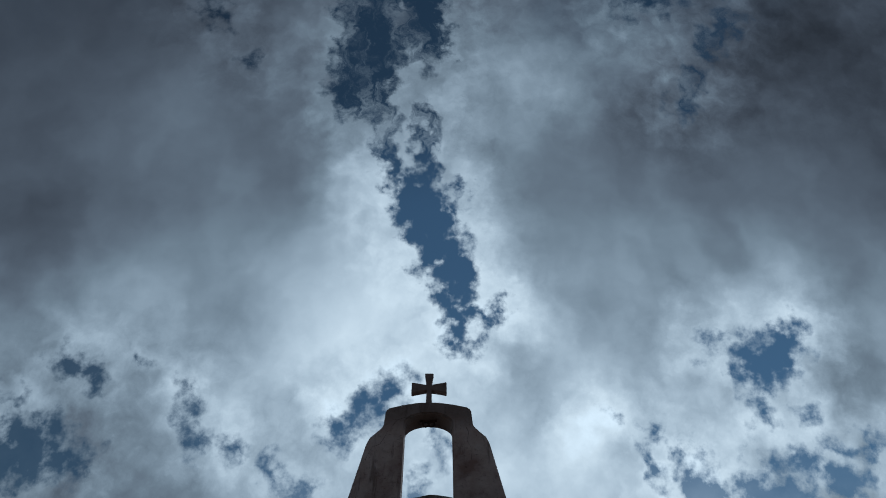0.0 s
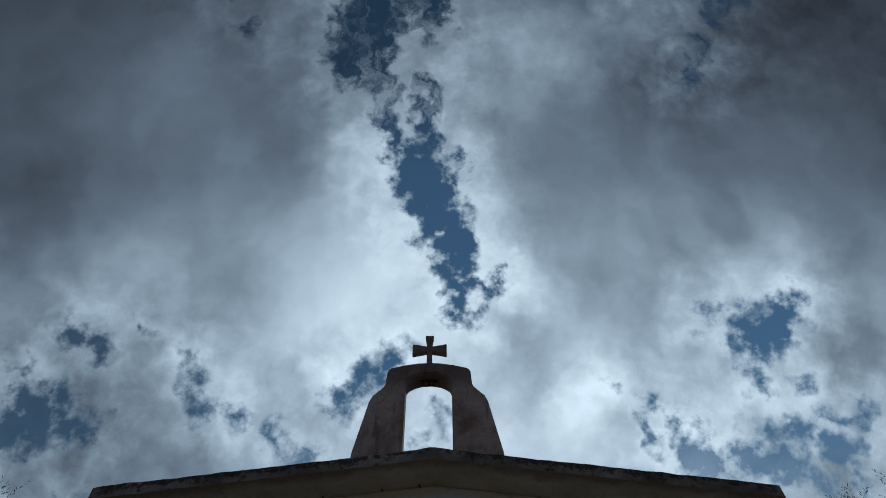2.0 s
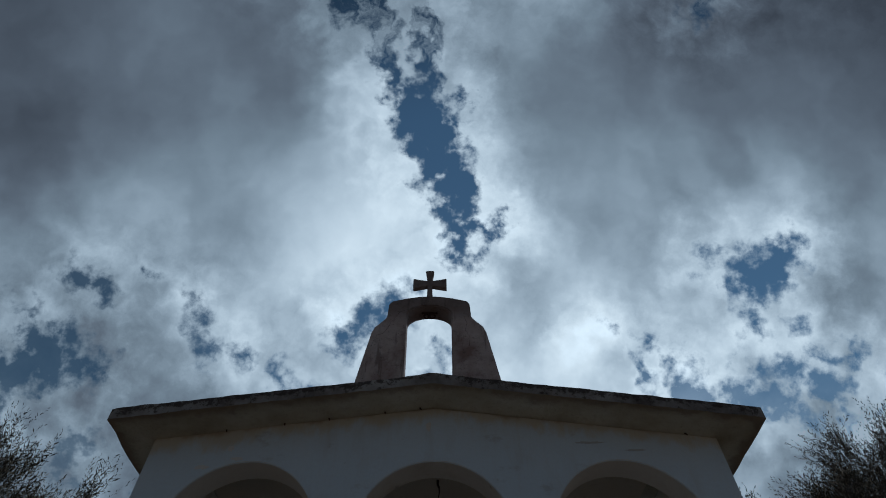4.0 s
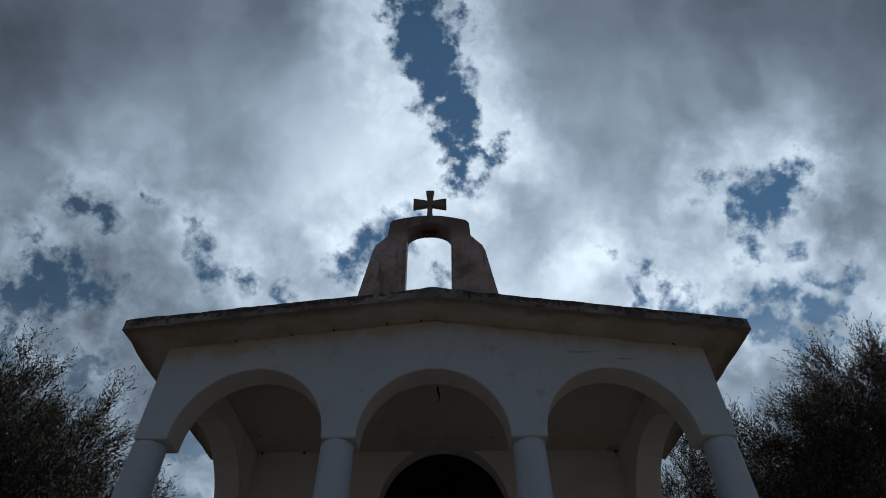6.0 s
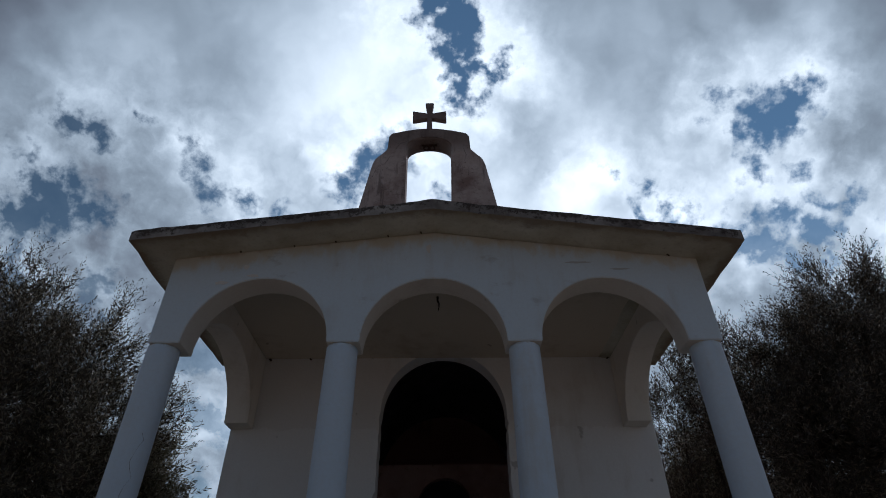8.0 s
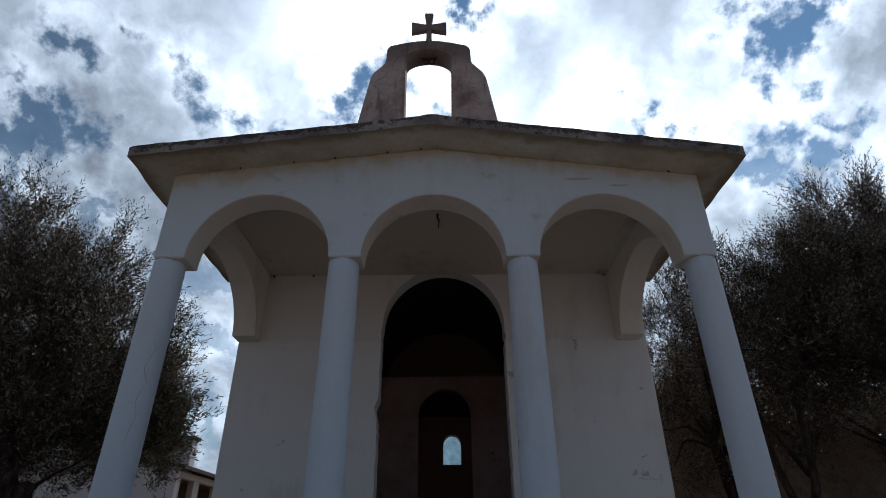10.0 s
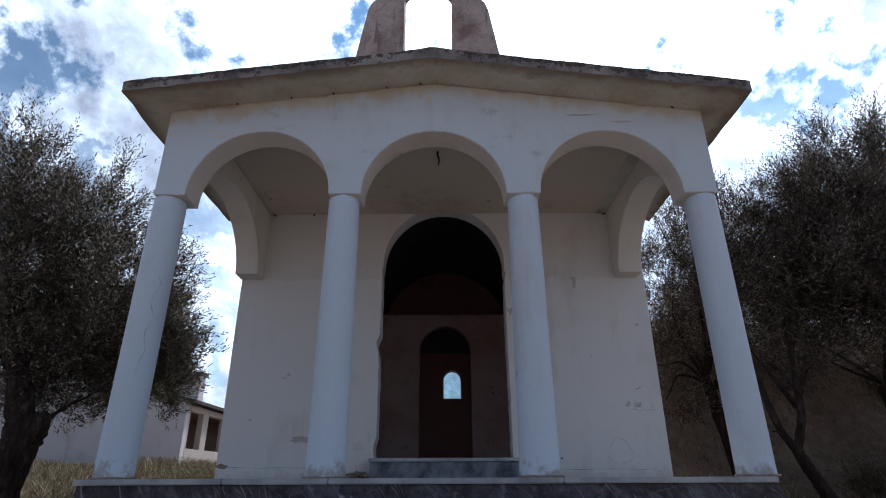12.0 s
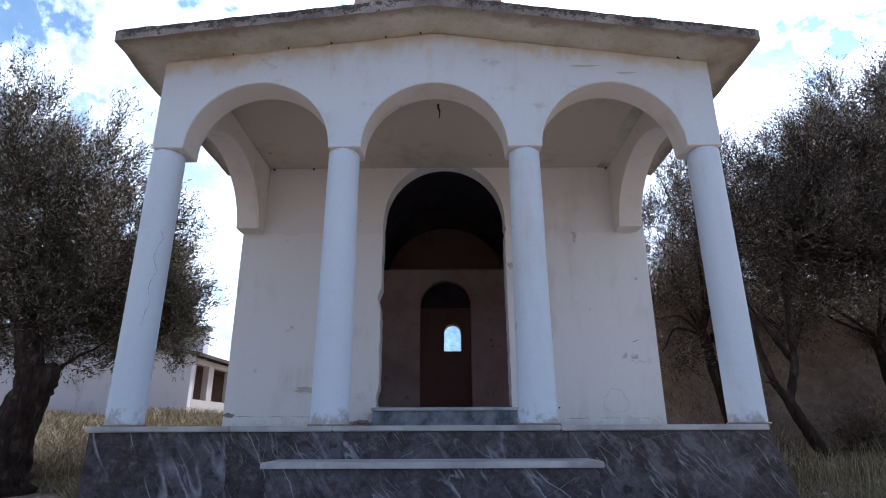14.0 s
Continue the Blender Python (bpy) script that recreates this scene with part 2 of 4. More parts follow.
# deeper blue overhead and away from the sun
deep = g.m("MULTIPLY", g.span(v, 0.35, 0.62, 1.0, 0.5), g.span(u, -0.25, -0.6, 1.0, 0.62))
g.put(back_sky.inputs[0], g.v("SCALE", g.v("MULTIPLY", sky.outputs[0], (1.06, 1.14, 0.96)), scale=deep))
g.put(back_cloud.inputs[0], cloud)
mixer = wt.nodes.new("ShaderNodeMixShader")
g.put(mixer.inputs[0], cover)
wt.links.new(back_sky.outputs[0], mixer.inputs[1])
wt.links.new(back_cloud.outputs[0], mixer.inputs[2])
wt.links.new(mixer.outputs[0], wt.nodes.new("ShaderNodeOutputWorld").inputs[0])

# ---- materials ----


def material(name, build):
    mat = bpy.data.materials.new(name)
    mat.use_nodes = True
    tree = mat.node_tree
    build(Graph(tree), tree.nodes["Principled BSDF"], tree.nodes.new("ShaderNodeTexCoord").outputs["Object"])
    return mat


def bump(q, bsdf, height, strength, distance=0.02):
    n = q.tree.nodes.new("ShaderNodeBump")
    n.inputs["Strength"].default_value, n.inputs["Distance"].default_value = strength, distance
    q.put(n.inputs["Height"], height)
    q.tree.links.new(n.outputs[0], bsdf.inputs["Normal"])


def surface(bsdf, rough, metal=0.0, spec=0.3):
    bsdf.inputs["Roughness"].default_value, bsdf.inputs["Metallic"].default_value = rough, metal
    bsdf.inputs["Specular IOR Level"].default_value = spec


def plaster_build(clean, dirty, amount, foot=0.0, eaves=0.0):
    """Limewash with blotches and runs; foot and eaves: how strongly splashes stain its foot and seepage its top."""
    def build(q, bsdf, at):
        blotch = q.noise(at, 1.1, 5, 0.6)
        streak = q.noise(q.v("MULTIPLY", at, (5.0, 5.0, 0.7)), 1.3, 5, 0.65)
        grain = q.noise(at, 38, 6, 0.6)
        dirt = q.span(q.m("ADD", q.m("MULTIPLY", blotch, 0.6), q.m("MULTIPLY", streak, 0.4)), 0.50, 0.68, 0.0, amount)
        col = q.mix(dirt, clean, dirty)
        col = q.mix(q.span(grain, 0.35, 0.7, 0, 0.10), col, dirty)
        spot = q.span(q.noise(at, 5.5, 3, 0.5), 0.70, 0.76, 0, amount)
        col = q.mix(spot, col, tuple(c * 0.5 for c in dirty))
        if foot or eaves:
            apart_node = q.tree.nodes.new("ShaderNodeSeparateXYZ")
            q.put(apart_node.inputs[0], at)
            x, z = apart_node.outputs[0], apart_node.outputs[2]
            ragged_n = q.noise(at, 7.0, 6, 0.7)
            if foot:
                splash = q.span(q.m("SUBTRACT", q.m("SUBTRACT", z, 0.495), q.m("MULTIPLY", q.m("SUBTRACT", ragged_n, 0.40), 0.55)), 0.035, -0.06, 0, foot)
                col = q.mix(splash, col, (0.27, 0.20, 0.145))
                ring = q.m("ADD", q.m("SUBTRACT", z, 2.614), q.m("MULTIPLY", q.m("SUBTRACT", ragged_n, 0.44), 0.22))
                col = q.mix(q.span(q.m("MULTIPLY", ring, q.span(z, 2.3, 2.4, 0.0, 1.0)), -0.0001, 0.02, 0, foot * 0.5), col, (0.36, 0.27, 0.17))
            if eaves:
                slope = q.m("SUBTRACT", 3.70, q.m("MULTIPLY", q.m("ABSOLUTE", x), 0.132))
                seep = q.m("SUBTRACT", q.m("SUBTRACT", slope, z), q.m("MULTIPLY", q.m("SUBTRACT", q.noise(q.v("MULTIPLY", at, (1.0, 1.0, 0.5)), 4.0, 6, 0.65), 0.38), 0.55))
                col = q.mix(q.span(seep, 0.08, -0.06, 0, eaves), col, (0.60, 0.49, 0.32))
                drip = q.m("SUBTRACT", q.m("SUBTRACT", slope, z), q.m("MULTIPLY", q.m("SUBTRACT", q.noise(q.v("MULTIPLY", at, (1.0, 1.0, 0.4)), 3.0, 4, 0.6), 0.54), 0.25))
                col = q.mix(q.span(drip, 0.035, -0.02, 0, 0.5), col, (0.30, 0.19, 0.10))
                smudge = q.m("MULTIPLY", q.span(q.noise(q.v("MULTIPLY", at, (1.0, 1.0, 1.8)), 3.4, 6, 0.65), 0.60, 0.72), 0.38)
                col = q.mix(smudge, col, (0.36, 0.34, 0.33))
        q.put(bsdf.inputs["Base Color"], col)
        surface(bsdf, 0.85)
        bump(q, bsdf, q.m("ADD", q.m("MULTIPLY", grain, 0.35), q.noise(at, 3.0, 3, 0.5)), 0.35, 0.02)
    return build


def concrete_build(q, bsdf, at):
    big = q.noise(at, 2.3, 6, 0.65)
    lichen = q.noise(at, 19, 7, 0.75)
    col = q.ramp(big, [(0.32, (0.12, 0.10, 0.092)), (0.5, (0.30, 0.275, 0.255)), (0.7, (0.48, 0.45, 0.42))])
    apart_node = q.tree.nodes.new("ShaderNodeSeparateXYZ")
    q.put(apart_node.inputs[0], at)
    off_ridge = q.m("ABSOLUTE", q.m("ADD", apart_node.outputs[0], 0.03))
    up_edge = q.m("SUBTRACT", q.m("ADD", apart_node.outputs[2], q.m("MULTIPLY", off_ridge, 0.132)), 3.705)
    lichen = q.m("ADD", lichen, q.m("ADD", q.span(up_edge, 0.015, 0.085, -0.07, 0.08), q.span(off_ridge, 0.30, 0.10, 0.0, -0.12)))
    col = q.mix(q.span(lichen, 0.47, 0.58, 0, 0.85), col, (0.060, 0.048, 0.042))
    q.put(bsdf.inputs["Base Color"], col)
    surface(bsdf, 0.92)
    bump(q, bsdf, q.m("ADD", lichen, big), 0.7, 0.03)


def soffit_build(q, bsdf, at):
    """Limewashed underside of the eaves with rusty water stains that creep in from the drip edge."""
    sep = q.tree.nodes.new("ShaderNodeSeparateXYZ")
    q.put(sep.inputs[0], at)
    x, y = sep.outputs[0], sep.outputs[1]
    blotch, grain = q.noise(at, 1.6, 6, 0.65), q.noise(at, 34, 5, 0.6)
    col = q.ramp(blotch, [(0.32, (0.37, 0.315, 0.22)), (0.5, (0.54, 0.505, 0.40)), (0.68, (0.67, 0.645, 0.55))])
    inward = q.m("MINIMUM", q.m("MINIMUM", q.m("ADD", x, 2.512), q.m("SUBTRACT", 2.553, x)), q.m("SUBTRACT", y, 3.68))
    creep = q.m("SUBTRACT", inward, q.m("MULTIPLY", q.m("SUBTRACT", q.noise(at, 3.2, 7, 0.7), 0.36), 0.42))
    col = q.mix(q.span(creep, 0.05, -0.06, 0, 0.65), col, (0.18, 0.112, 0.070))
    col = q.mix(q.span(grain, 0.5, 0.75, 0, 0.3), col, (0.25, 0.19, 0.14))
    q.put(bsdf.inputs["Base Color"], col)
    surface(bsdf, 0.9)
    bump(q, bsdf, q.m("ADD", grain, blotch), 0.4, 0.02)


def belfry_build(q, bsdf, at):
    big = q.noise(at, 2.6, 6, 0.65)
    fine_n = q.noise(at, 17, 6, 0.7)
    col = q.ramp(big, [(0.35, (0.30, 0.21, 0.185)), (0.52, (0.52, 0.42, 0.385)), (0.7, (0.66, 0.575, 0.54))])
    z_node = q.tree.nodes.new("ShaderNodeSeparateXYZ")
    q.put(z_node.inputs[0], at)
    high = q.span(q.m("ADD", z_node.outputs[2], q.m("MULTIPLY", big, 0.5)), 5.15, 5.4, 0, 0.6)
    col = q.mix(high, col, (0.11, 0.09, 0.08))
    col = q.mix(q.span(fine_n, 0.52, 0.70, 0, 0.5), col, (0.15, 0.115, 0.105))
    pit = q.noise(at, 48, 5, 0.7)
    col = q.mix(q.span(pit, 0.60, 0.68, 0, 0.6), col, (0.05, 0.038, 0.035))
    col = q.mix(q.span(q.noise(q.v("MULTIPLY", at, (6, 6, 0.8)), 1.8, 6, 0.7), 0.54, 0.66, 0, 0.6), col, (0.11, 0.08, 0.072))
    q.put(bsdf.inputs["Base Color"], col)
    surface(bsdf, 0.9)
    bump(q, bsdf, q.m("ADD", fine_n, big), 0.5, 0.02)


def dark_marble_build(q, bsdf, at):
    pick = q.tree.nodes.new("ShaderNodeObjectInfo").outputs["Random"]
    at = q.v("ADD", at, q.v("SCALE", (3.1, 1.7, 2.3), scale=pick))
    swirl_n = q.tree.nodes.new("ShaderNodeTexNoise")
    swirl_n.inputs["Scale"].default_value, swirl_n.inputs["Detail"].default_value = 2.6, 5.0
    q.put(swirl_n.inputs["Vector"], at)
    drift = q.v("SCALE", q.v("SUBTRACT", swirl_n.outputs["Color"], (0.5, 0.5, 0.5)), scale=0.10)
    shiver_n = q.tree.nodes.new("ShaderNodeTexNoise")
    shiver_n.inputs["Scale"].default_value, shiver_n.inputs["Detail"].default_value = 14.0, 4.0
    q.put(shiver_n.inputs["Vector"], at)
    bent = q.v("ADD", at, q.v("ADD", drift, q.v("SCALE", q.v("SUBTRACT", shiver_n.outputs["Color"], (0.5, 0.5, 0.5)), scale=0.022)))
    cloudy = q.noise(bent, 2.8, 8, 0.66, 0.3)
    col = q.ramp(cloudy, [(0.3, (0.022, 0.018, 0.023)), (0.46, (0.048, 0.039, 0.049)), (0.58, (0.094, 0.083, 0.100)), (0.74, (0.165, 0.155, 0.18))])
    mottle = q.noise(bent, 9.0, 7, 0.72)
    col = q.mix(q.span(mottle, 0.50, 0.38, 0, 0.85), col, (0.014, 0.010, 0.013))
    col = q.mix(q.span(mottle, 0.54, 0.66, 0, 0.75), col, (0.20, 0.175, 0.20))
    # pale smoky bands that lean with the veins
    lean = q.tree.nodes.new("ShaderNodeCombineXYZ")
    q.put(lean.inputs[0], q.v("DOT_PRODUCT", bent, (0.62, 0.2, -0.78)))
    q.put(lean.inputs[1], q.m("MULTIPLY", q.v("DOT_PRODUCT", bent, (0.78, 0.2, 0.62)), 3.2))
    smoke = q.noise(lean.outputs[0], 1.7, 7, 0.62)
    col = q.mix(q.span(smoke, 0.57, 0.66, 0, 0.6), col, (0.25, 0.25, 0.28))
    # long thin veins that lean one way, swelling and fading along their length
    thick = q.noise(at, 4.0, 4, 0.6)
    for (ax, az), scale, width, gate_at, limit, strength in (((0.45, -0.89), 1.5, 0.015, 1.4, 0.46, 0.85), ((0.70, -0.71), 2.3, 0.008, 1.8, 0.48, 0.75),
                                                             ((0.62, -0.78), 4.5, 0.011, 2.2, 0.46, 0.6), ((0.90, 0.43), 1.3, 0.005, 1.6, 0.53, 0.40)):
        axes = q.tree.nodes.new("ShaderNodeCombineXYZ")
        q.put(axes.inputs[0], q.m("MULTIPLY", q.v("DOT_PRODUCT", bent, (ax, 0.3, az)), 0.34))
        q.put(axes.inputs[1], q.m("MULTIPLY", q.v("DOT_PRODUCT", bent, (az, 0.2, -ax)), 2.3))
        vein = q.m("ABSOLUTE", q.m("SUBTRACT", q.noise(axes.outputs[0], scale, 2, 0.45), 0.5))
        line = q.span(vein, 0.0, width, 1, 0)
        gate = q.m("MULTIPLY", q.span(q.noise(at, gate_at, 3, 0.5), limit, limit + 0.10), q.span(thick, 0.36, 0.60, 0.25, 1.0))
        col = q.mix(q.m("MULTIPLY", line, q.m("MULTIPLY", gate, strength)), col, (0.46, 0.47, 0.52))
    cells = q.tree.nodes.new("ShaderNodeTexVoronoi")
    cells.feature = "DISTANCE_TO_EDGE"
    cells.inputs["Scale"].default_value = 2.6
    q.put(cells.inputs["Vector"], q.v("MULTIPLY", bent, (1.5, 1.0, 0.7)))
    net = q.span(cells.outputs["Distance"], 0.0, 0.014, 1, 0)
    col = q.mix(q.m("MULTIPLY", net, q.span(q.noise(at, 1.9, 3, 0.5), 0.52, 0.64, 0, 0.4)), col, (0.40, 0.41, 0.46))
    speck = q.noise(at, 60, 5, 0.75)
    col = q.mix(q.span(speck, 0.40, 0.70, 0.35, 0.0), col, (0.022, 0.019, 0.025))
    scuff = q.span(q.noise(at, 26, 7, 0.78), 0.46, 0.70, 0, 0.5)
    col = q.mix(scuff, col, (0.155, 0.14, 0.155))
    q.put(bsdf.inputs["Base Color"], col)
    q.put(bsdf.inputs["Roughness"], q.span(cloudy, 0.3, 0.7, 0.40, 0.6))
    bsdf.inputs["Specular IOR Level"].default_value = 0.4
    bump(q, bsdf, q.noise(at, 30, 4, 0.6), 0.08, 0.01)


def white_marble_build(q, bsdf, at):
    cloudy = q.noise(at, 3.0, 6, 0.65)
    col = q.ramp(cloudy, [(0.3, (0.27, 0.27, 0.28)), (0.55, (0.48, 0.485, 0.49)), (0.75, (0.64, 0.635, 0.61))])
    col = q.mix(q.span(q.noise(at, 11, 5, 0.7), 0.55, 0.7, 0, 0.5), col, (0.32, 0.29, 0.25))
    q.put(bsdf.inputs["Base Color"], col)
    surface(bsdf, 0.5)
    bump(q, bsdf, q.noise(at, 25, 4, 0.6), 0.15, 0.01)


def grey_marble_build(q, bsdf, at):
    cloudy = q.noise(at, 5.0, 7, 0.7)
    col = q.ramp(cloudy, [(0.34, (0.055, 0.062, 0.075)), (0.47, (0.16, 0.175, 0.20)), (0.7, (0.34, 0.36, 0.385))])
    col = q.mix(q.span(q.noise(at, 22, 6, 0.7), 0.56, 0.7, 0, 0.4), col, (0.22, 0.18, 0.14))
    q.put(bsdf.inputs["Base Color"], col)
    surface(bsdf, 0.5)
    bump(q, bsdf, cloudy, 0.1, 0.01)


def inner_build(q, bsdf, at):
    big = q.noise(at, 1.3, 6, 0.65)
    col = q.ramp(big, [(0.3, (0.48, 0.33, 0.285)), (0.55, (0.70, 0.55, 0.515)), (0.75, (0.78, 0.65, 0.62))])
    col = q.mix(q.span(q.noise(at, 9, 5, 0.7), 0.56, 0.7, 0, 0.6), col, (0.30, 0.22, 0.16))
    q.put(bsdf.inputs["Base Color"], col)
    surface(bsdf, 0.95)
    bump(q, bsdf, q.noise(at, 20, 5, 0.6), 0.3, 0.02)


def dark_plaster_build(q, bsdf, at):
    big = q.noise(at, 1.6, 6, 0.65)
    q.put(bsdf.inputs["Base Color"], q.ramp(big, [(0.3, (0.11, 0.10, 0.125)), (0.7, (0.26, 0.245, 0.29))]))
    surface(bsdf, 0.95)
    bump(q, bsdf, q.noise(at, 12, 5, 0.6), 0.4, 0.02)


def bark_build(q, bsdf, at):
    ridge = q.noise(q.v("MULTIPLY", at, (9, 9, 2.2)), 2.0, 6, 0.65, 0.5)
    q.put(bsdf.inputs["Base Color"], q.ramp(ridge, [(0.32, (0.010, 0.006, 0.005)), (0.55, (0.045, 0.028, 0.021)), (0.75, (0.14, 0.095, 0.075))]))
    surface(bsdf, 0.95)
    bump(q, bsdf, ridge, 1.0, 0.05)


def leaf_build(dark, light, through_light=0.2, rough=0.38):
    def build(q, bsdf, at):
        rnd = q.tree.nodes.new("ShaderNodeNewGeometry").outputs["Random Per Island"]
        # most leaves dark, a few very pale: sun sparkle put into the colour
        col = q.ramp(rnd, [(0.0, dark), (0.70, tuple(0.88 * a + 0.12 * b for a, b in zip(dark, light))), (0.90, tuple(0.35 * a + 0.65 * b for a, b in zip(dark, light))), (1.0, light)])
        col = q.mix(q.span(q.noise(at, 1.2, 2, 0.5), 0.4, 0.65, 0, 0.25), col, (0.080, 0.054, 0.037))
        q.put(bsdf.inputs["Base Color"], col)
        surface(bsdf, rough, 0, 0.4)
        # light shines through the thin blade
        glow_through = q.tree.nodes.new("ShaderNodeBsdfTranslucent")
        q.put(glow_through.inputs[0], q.mix(0.5, col, (0.17, 0.14, 0.075)))
        both = q.tree.nodes.new("ShaderNodeMixShader")
        both.inputs[0].default_value = through_light
        q.tree.links.new(bsdf.outputs[0], both.inputs[1])
        q.tree.links.new(glow_through.outputs[0], both.inputs[2])
        q.tree.links.new(both.outputs[0], q.tree.nodes["Material Output"].inputs[0])
    return build


def straw_build(q, bsdf, at):
    rnd = q.tree.nodes.new("ShaderNodeNewGeometry").outputs["Random Per Island"]
    col = q.ramp(rnd, [(0.0, (0.07, 0.044, 0.027)), (0.40, (0.20, 0.156, 0.090)), (0.85, (0.58, 0.505, 0.315)), (1.0, (0.14, 0.106, 0.062))])
    q.put(bsdf.inputs["Base Color"], col)
    surface(bsdf, 0.8)


def ground_build(q, bsdf, at):
    big = q.noise(at, 0.35, 6, 0.6)
    small = q.noise(at, 6, 7, 0.7)
    col = q.ramp(q.m("ADD", q.m("MULTIPLY", big, 0.5), q.m("MULTIPLY", small, 0.5)),
                 [(0.32, (0.115, 0.078, 0.056)), (0.5, (0.255, 0.188, 0.140)), (0.68, (0.43, 0.335, 0.25))])
    q.put(bsdf.inputs["Base Color"], col)
    surface(bsdf, 0.95)
    bump(q, bsdf, small, 0.9, 0.08)


def plain_build(rgb, rough=0.7, metal=0.0):
    def build(q, bsdf, at):
        n = q.noise(at, 12, 4, 0.6)
        q.put(bsdf.inputs["Base Color"], q.mix(q.span(n, 0.35, 0.7, 0, 0.5), rgb, tuple(c * 0.6 for c in rgb)))
        surface(bsdf, rough, metal)
    return build


PORCH = material("porch_limewash", plaster_build((0.82, 0.80, 0.775), (0.56, 0.50, 0.42), 0.5, 0.22))
# warmer limewash: ground bounce painted into arch undersides and side arches
PORCH_ARCH = material("bounce_tinted_limewash", plaster_build((0.80, 0.745, 0.66), (0.54, 0.46, 0.36), 0.5))
# bluish facade and columns: cool sky light put into their colour
WHITE = material("white_limewash", plaster_build((0.69, 0.768, 0.83), (0.51, 0.48, 0.44), 0.45, 0.0, 0.6))
COLUMN = material("column_paint", plaster_build((0.69, 0.78, 0.875), (0.55, 0.50, 0.42), 0.45, 0.6))
# browner limewash: the warm shade under the porch roof is painted in
CEILING = material("shade_tinted_ceiling_limewash", plaster_build((0.62, 0.54, 0.425), (0.41, 0.32, 0.22), 0.6))
SOFFIT = material("stained_soffit", soffit_build)
CONCRETE = material("weathered_concrete", concrete_build)
BELFRY = material("weathered_render", belfry_build)
MARBLE = material("dark_veined_marble", dark_marble_build)
WHITE_MARBLE = material("white_marble", white_marble_build)
GREY_MARBLE = material("grey_cloudy_marble", grey_marble_build)
INNER = material("inner_plaster", inner_build)
DARK_PLASTER = material("dark_vault_plaster", dark_plaster_build)
OCHRE = material("ochre_plaster", plaster_build((0.66, 0.41, 0.36), (0.42, 0.27, 0.23), 0.7))
BARK = material("olive_bark", bark_build)
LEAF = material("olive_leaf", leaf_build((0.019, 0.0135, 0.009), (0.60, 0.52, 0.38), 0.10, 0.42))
# browner leaf, also darkened so the crown's shade sits in its colour
LEAF_SHADED = material("shaded_brown_olive_leaf", leaf_build((0.014, 0.0095, 0.0065), (0.40, 0.32, 0.235), 0.10, 0.45))
# paler copy of the olive leaf, with sunshine painted into its colour
LEAF_SUNLIT = material("sunlit_olive_leaf", leaf_build((0.14, 0.128, 0.088), (0.66, 0.61, 0.46), 0.4))
STRAW = material("dry_grass", straw_build)
GROUND = material("dry_earth", ground_build)
HOUSE = material("house_render", plaster_build((0.62, 0.595, 0.60), (0.40, 0.36, 0.35), 0.85))
HOUSE_PALE = material("house_parapet_paint", plaster_build((0.50, 0.46, 0.40), (0.36, 0.30, 0.24), 0.4))
# dark brown that paints the shade inside the open veranda
VERANDA_SHADE = material("veranda_shade_colour", plain_build((0.17, 0.115, 0.085), 0.9))
TILE = material("roof_clay", plain_build((0.085, 0.058, 0.046), 0.9))


def dusty_glass_build(q, bsdf, at):
    clear = q.tree.nodes.new("ShaderNodeBsdfTransparent")
    q.put(clear.inputs[0], q.ramp(q.noise(at, 5.0, 4, 0.6), [(0.3, (0.50, 0.56, 0.58)), (0.7, (0.72, 0.78, 0.80))]))
    surface(bsdf, 0.3)
    bsdf.inputs["Base Color"].default_value = (0.45, 0.52, 0.55, 1)
    both = q.tree.nodes.new("ShaderNodeMixShader")
    both.inputs[0].default_value = 0.15
    q.tree.links.new(clear.outputs[0], both.inputs[1])
    q.tree.links.new(bsdf.outputs[0], both.inputs[2])
    q.tree.links.new(both.outputs[0], q.tree.nodes["Material Output"].inputs[0])


GLASS = material("dusty_window_glass", dusty_glass_build)
IRON = material("rusty_iron", plain_build((0.07, 0.04, 0.03), 0.8, 0.4))
STONE = material("field_stone", plaster_build((0.21, 0.21, 0.225), (0.12, 0.105, 0.09), 0.8))
SCRUB = material("dry_scrub", leaf_build((0.07, 0.05, 0.038), (0.26, 0.20, 0.15), 0.15, 0.7))
RUBBLE = material("rubble", plain_build((0.30, 0.23, 0.175), 0.95))
STAIN = material("stained_plaster", plaster_build((0.60, 0.55, 0.49), (0.40, 0.33, 0.27), 0.7))
SMUDGE = material("grey_stained_limewash", plaster_build((0.52, 0.53, 0.54), (0.38, 0.36, 0.34), 0.8))
MORTAR = material("crumbling_mortar", plain_build((0.34, 0.27, 0.21), 0.95))
PATCH = material("patched_plaster", plaster_build((0.76, 0.74, 0.71), (0.52, 0.48, 0.43), 0.7))
CRACK = material("crack_shadow", plain_build((0.10, 0.09, 0.09), 0.95))

# ---- helpers for shapes ----


def part(name, bm, mat, parent=None, label=""):
    data = bpy.data.meshes.new(name)
    bm.to_mesh(data)
    bm.free()
    data.materials.append(mat)
    ob = new(name, data)
    if parent is not None:
        ob.parent = parent
    if label:
        ob["label"] = label
    return ob


def thing(name, label, category, at=(0, 0, 0), group="", kind=""):
    ob = new(name)
    ob.location = at
    ob.empty_display_size = 0.2
    return tagged(ob, label, category, group, kind)


def smooth(ob, angle=40):
    ob.data.shade_smooth()
    ob.data.set_sharp_from_angle(angle=radians(angle))
    return ob


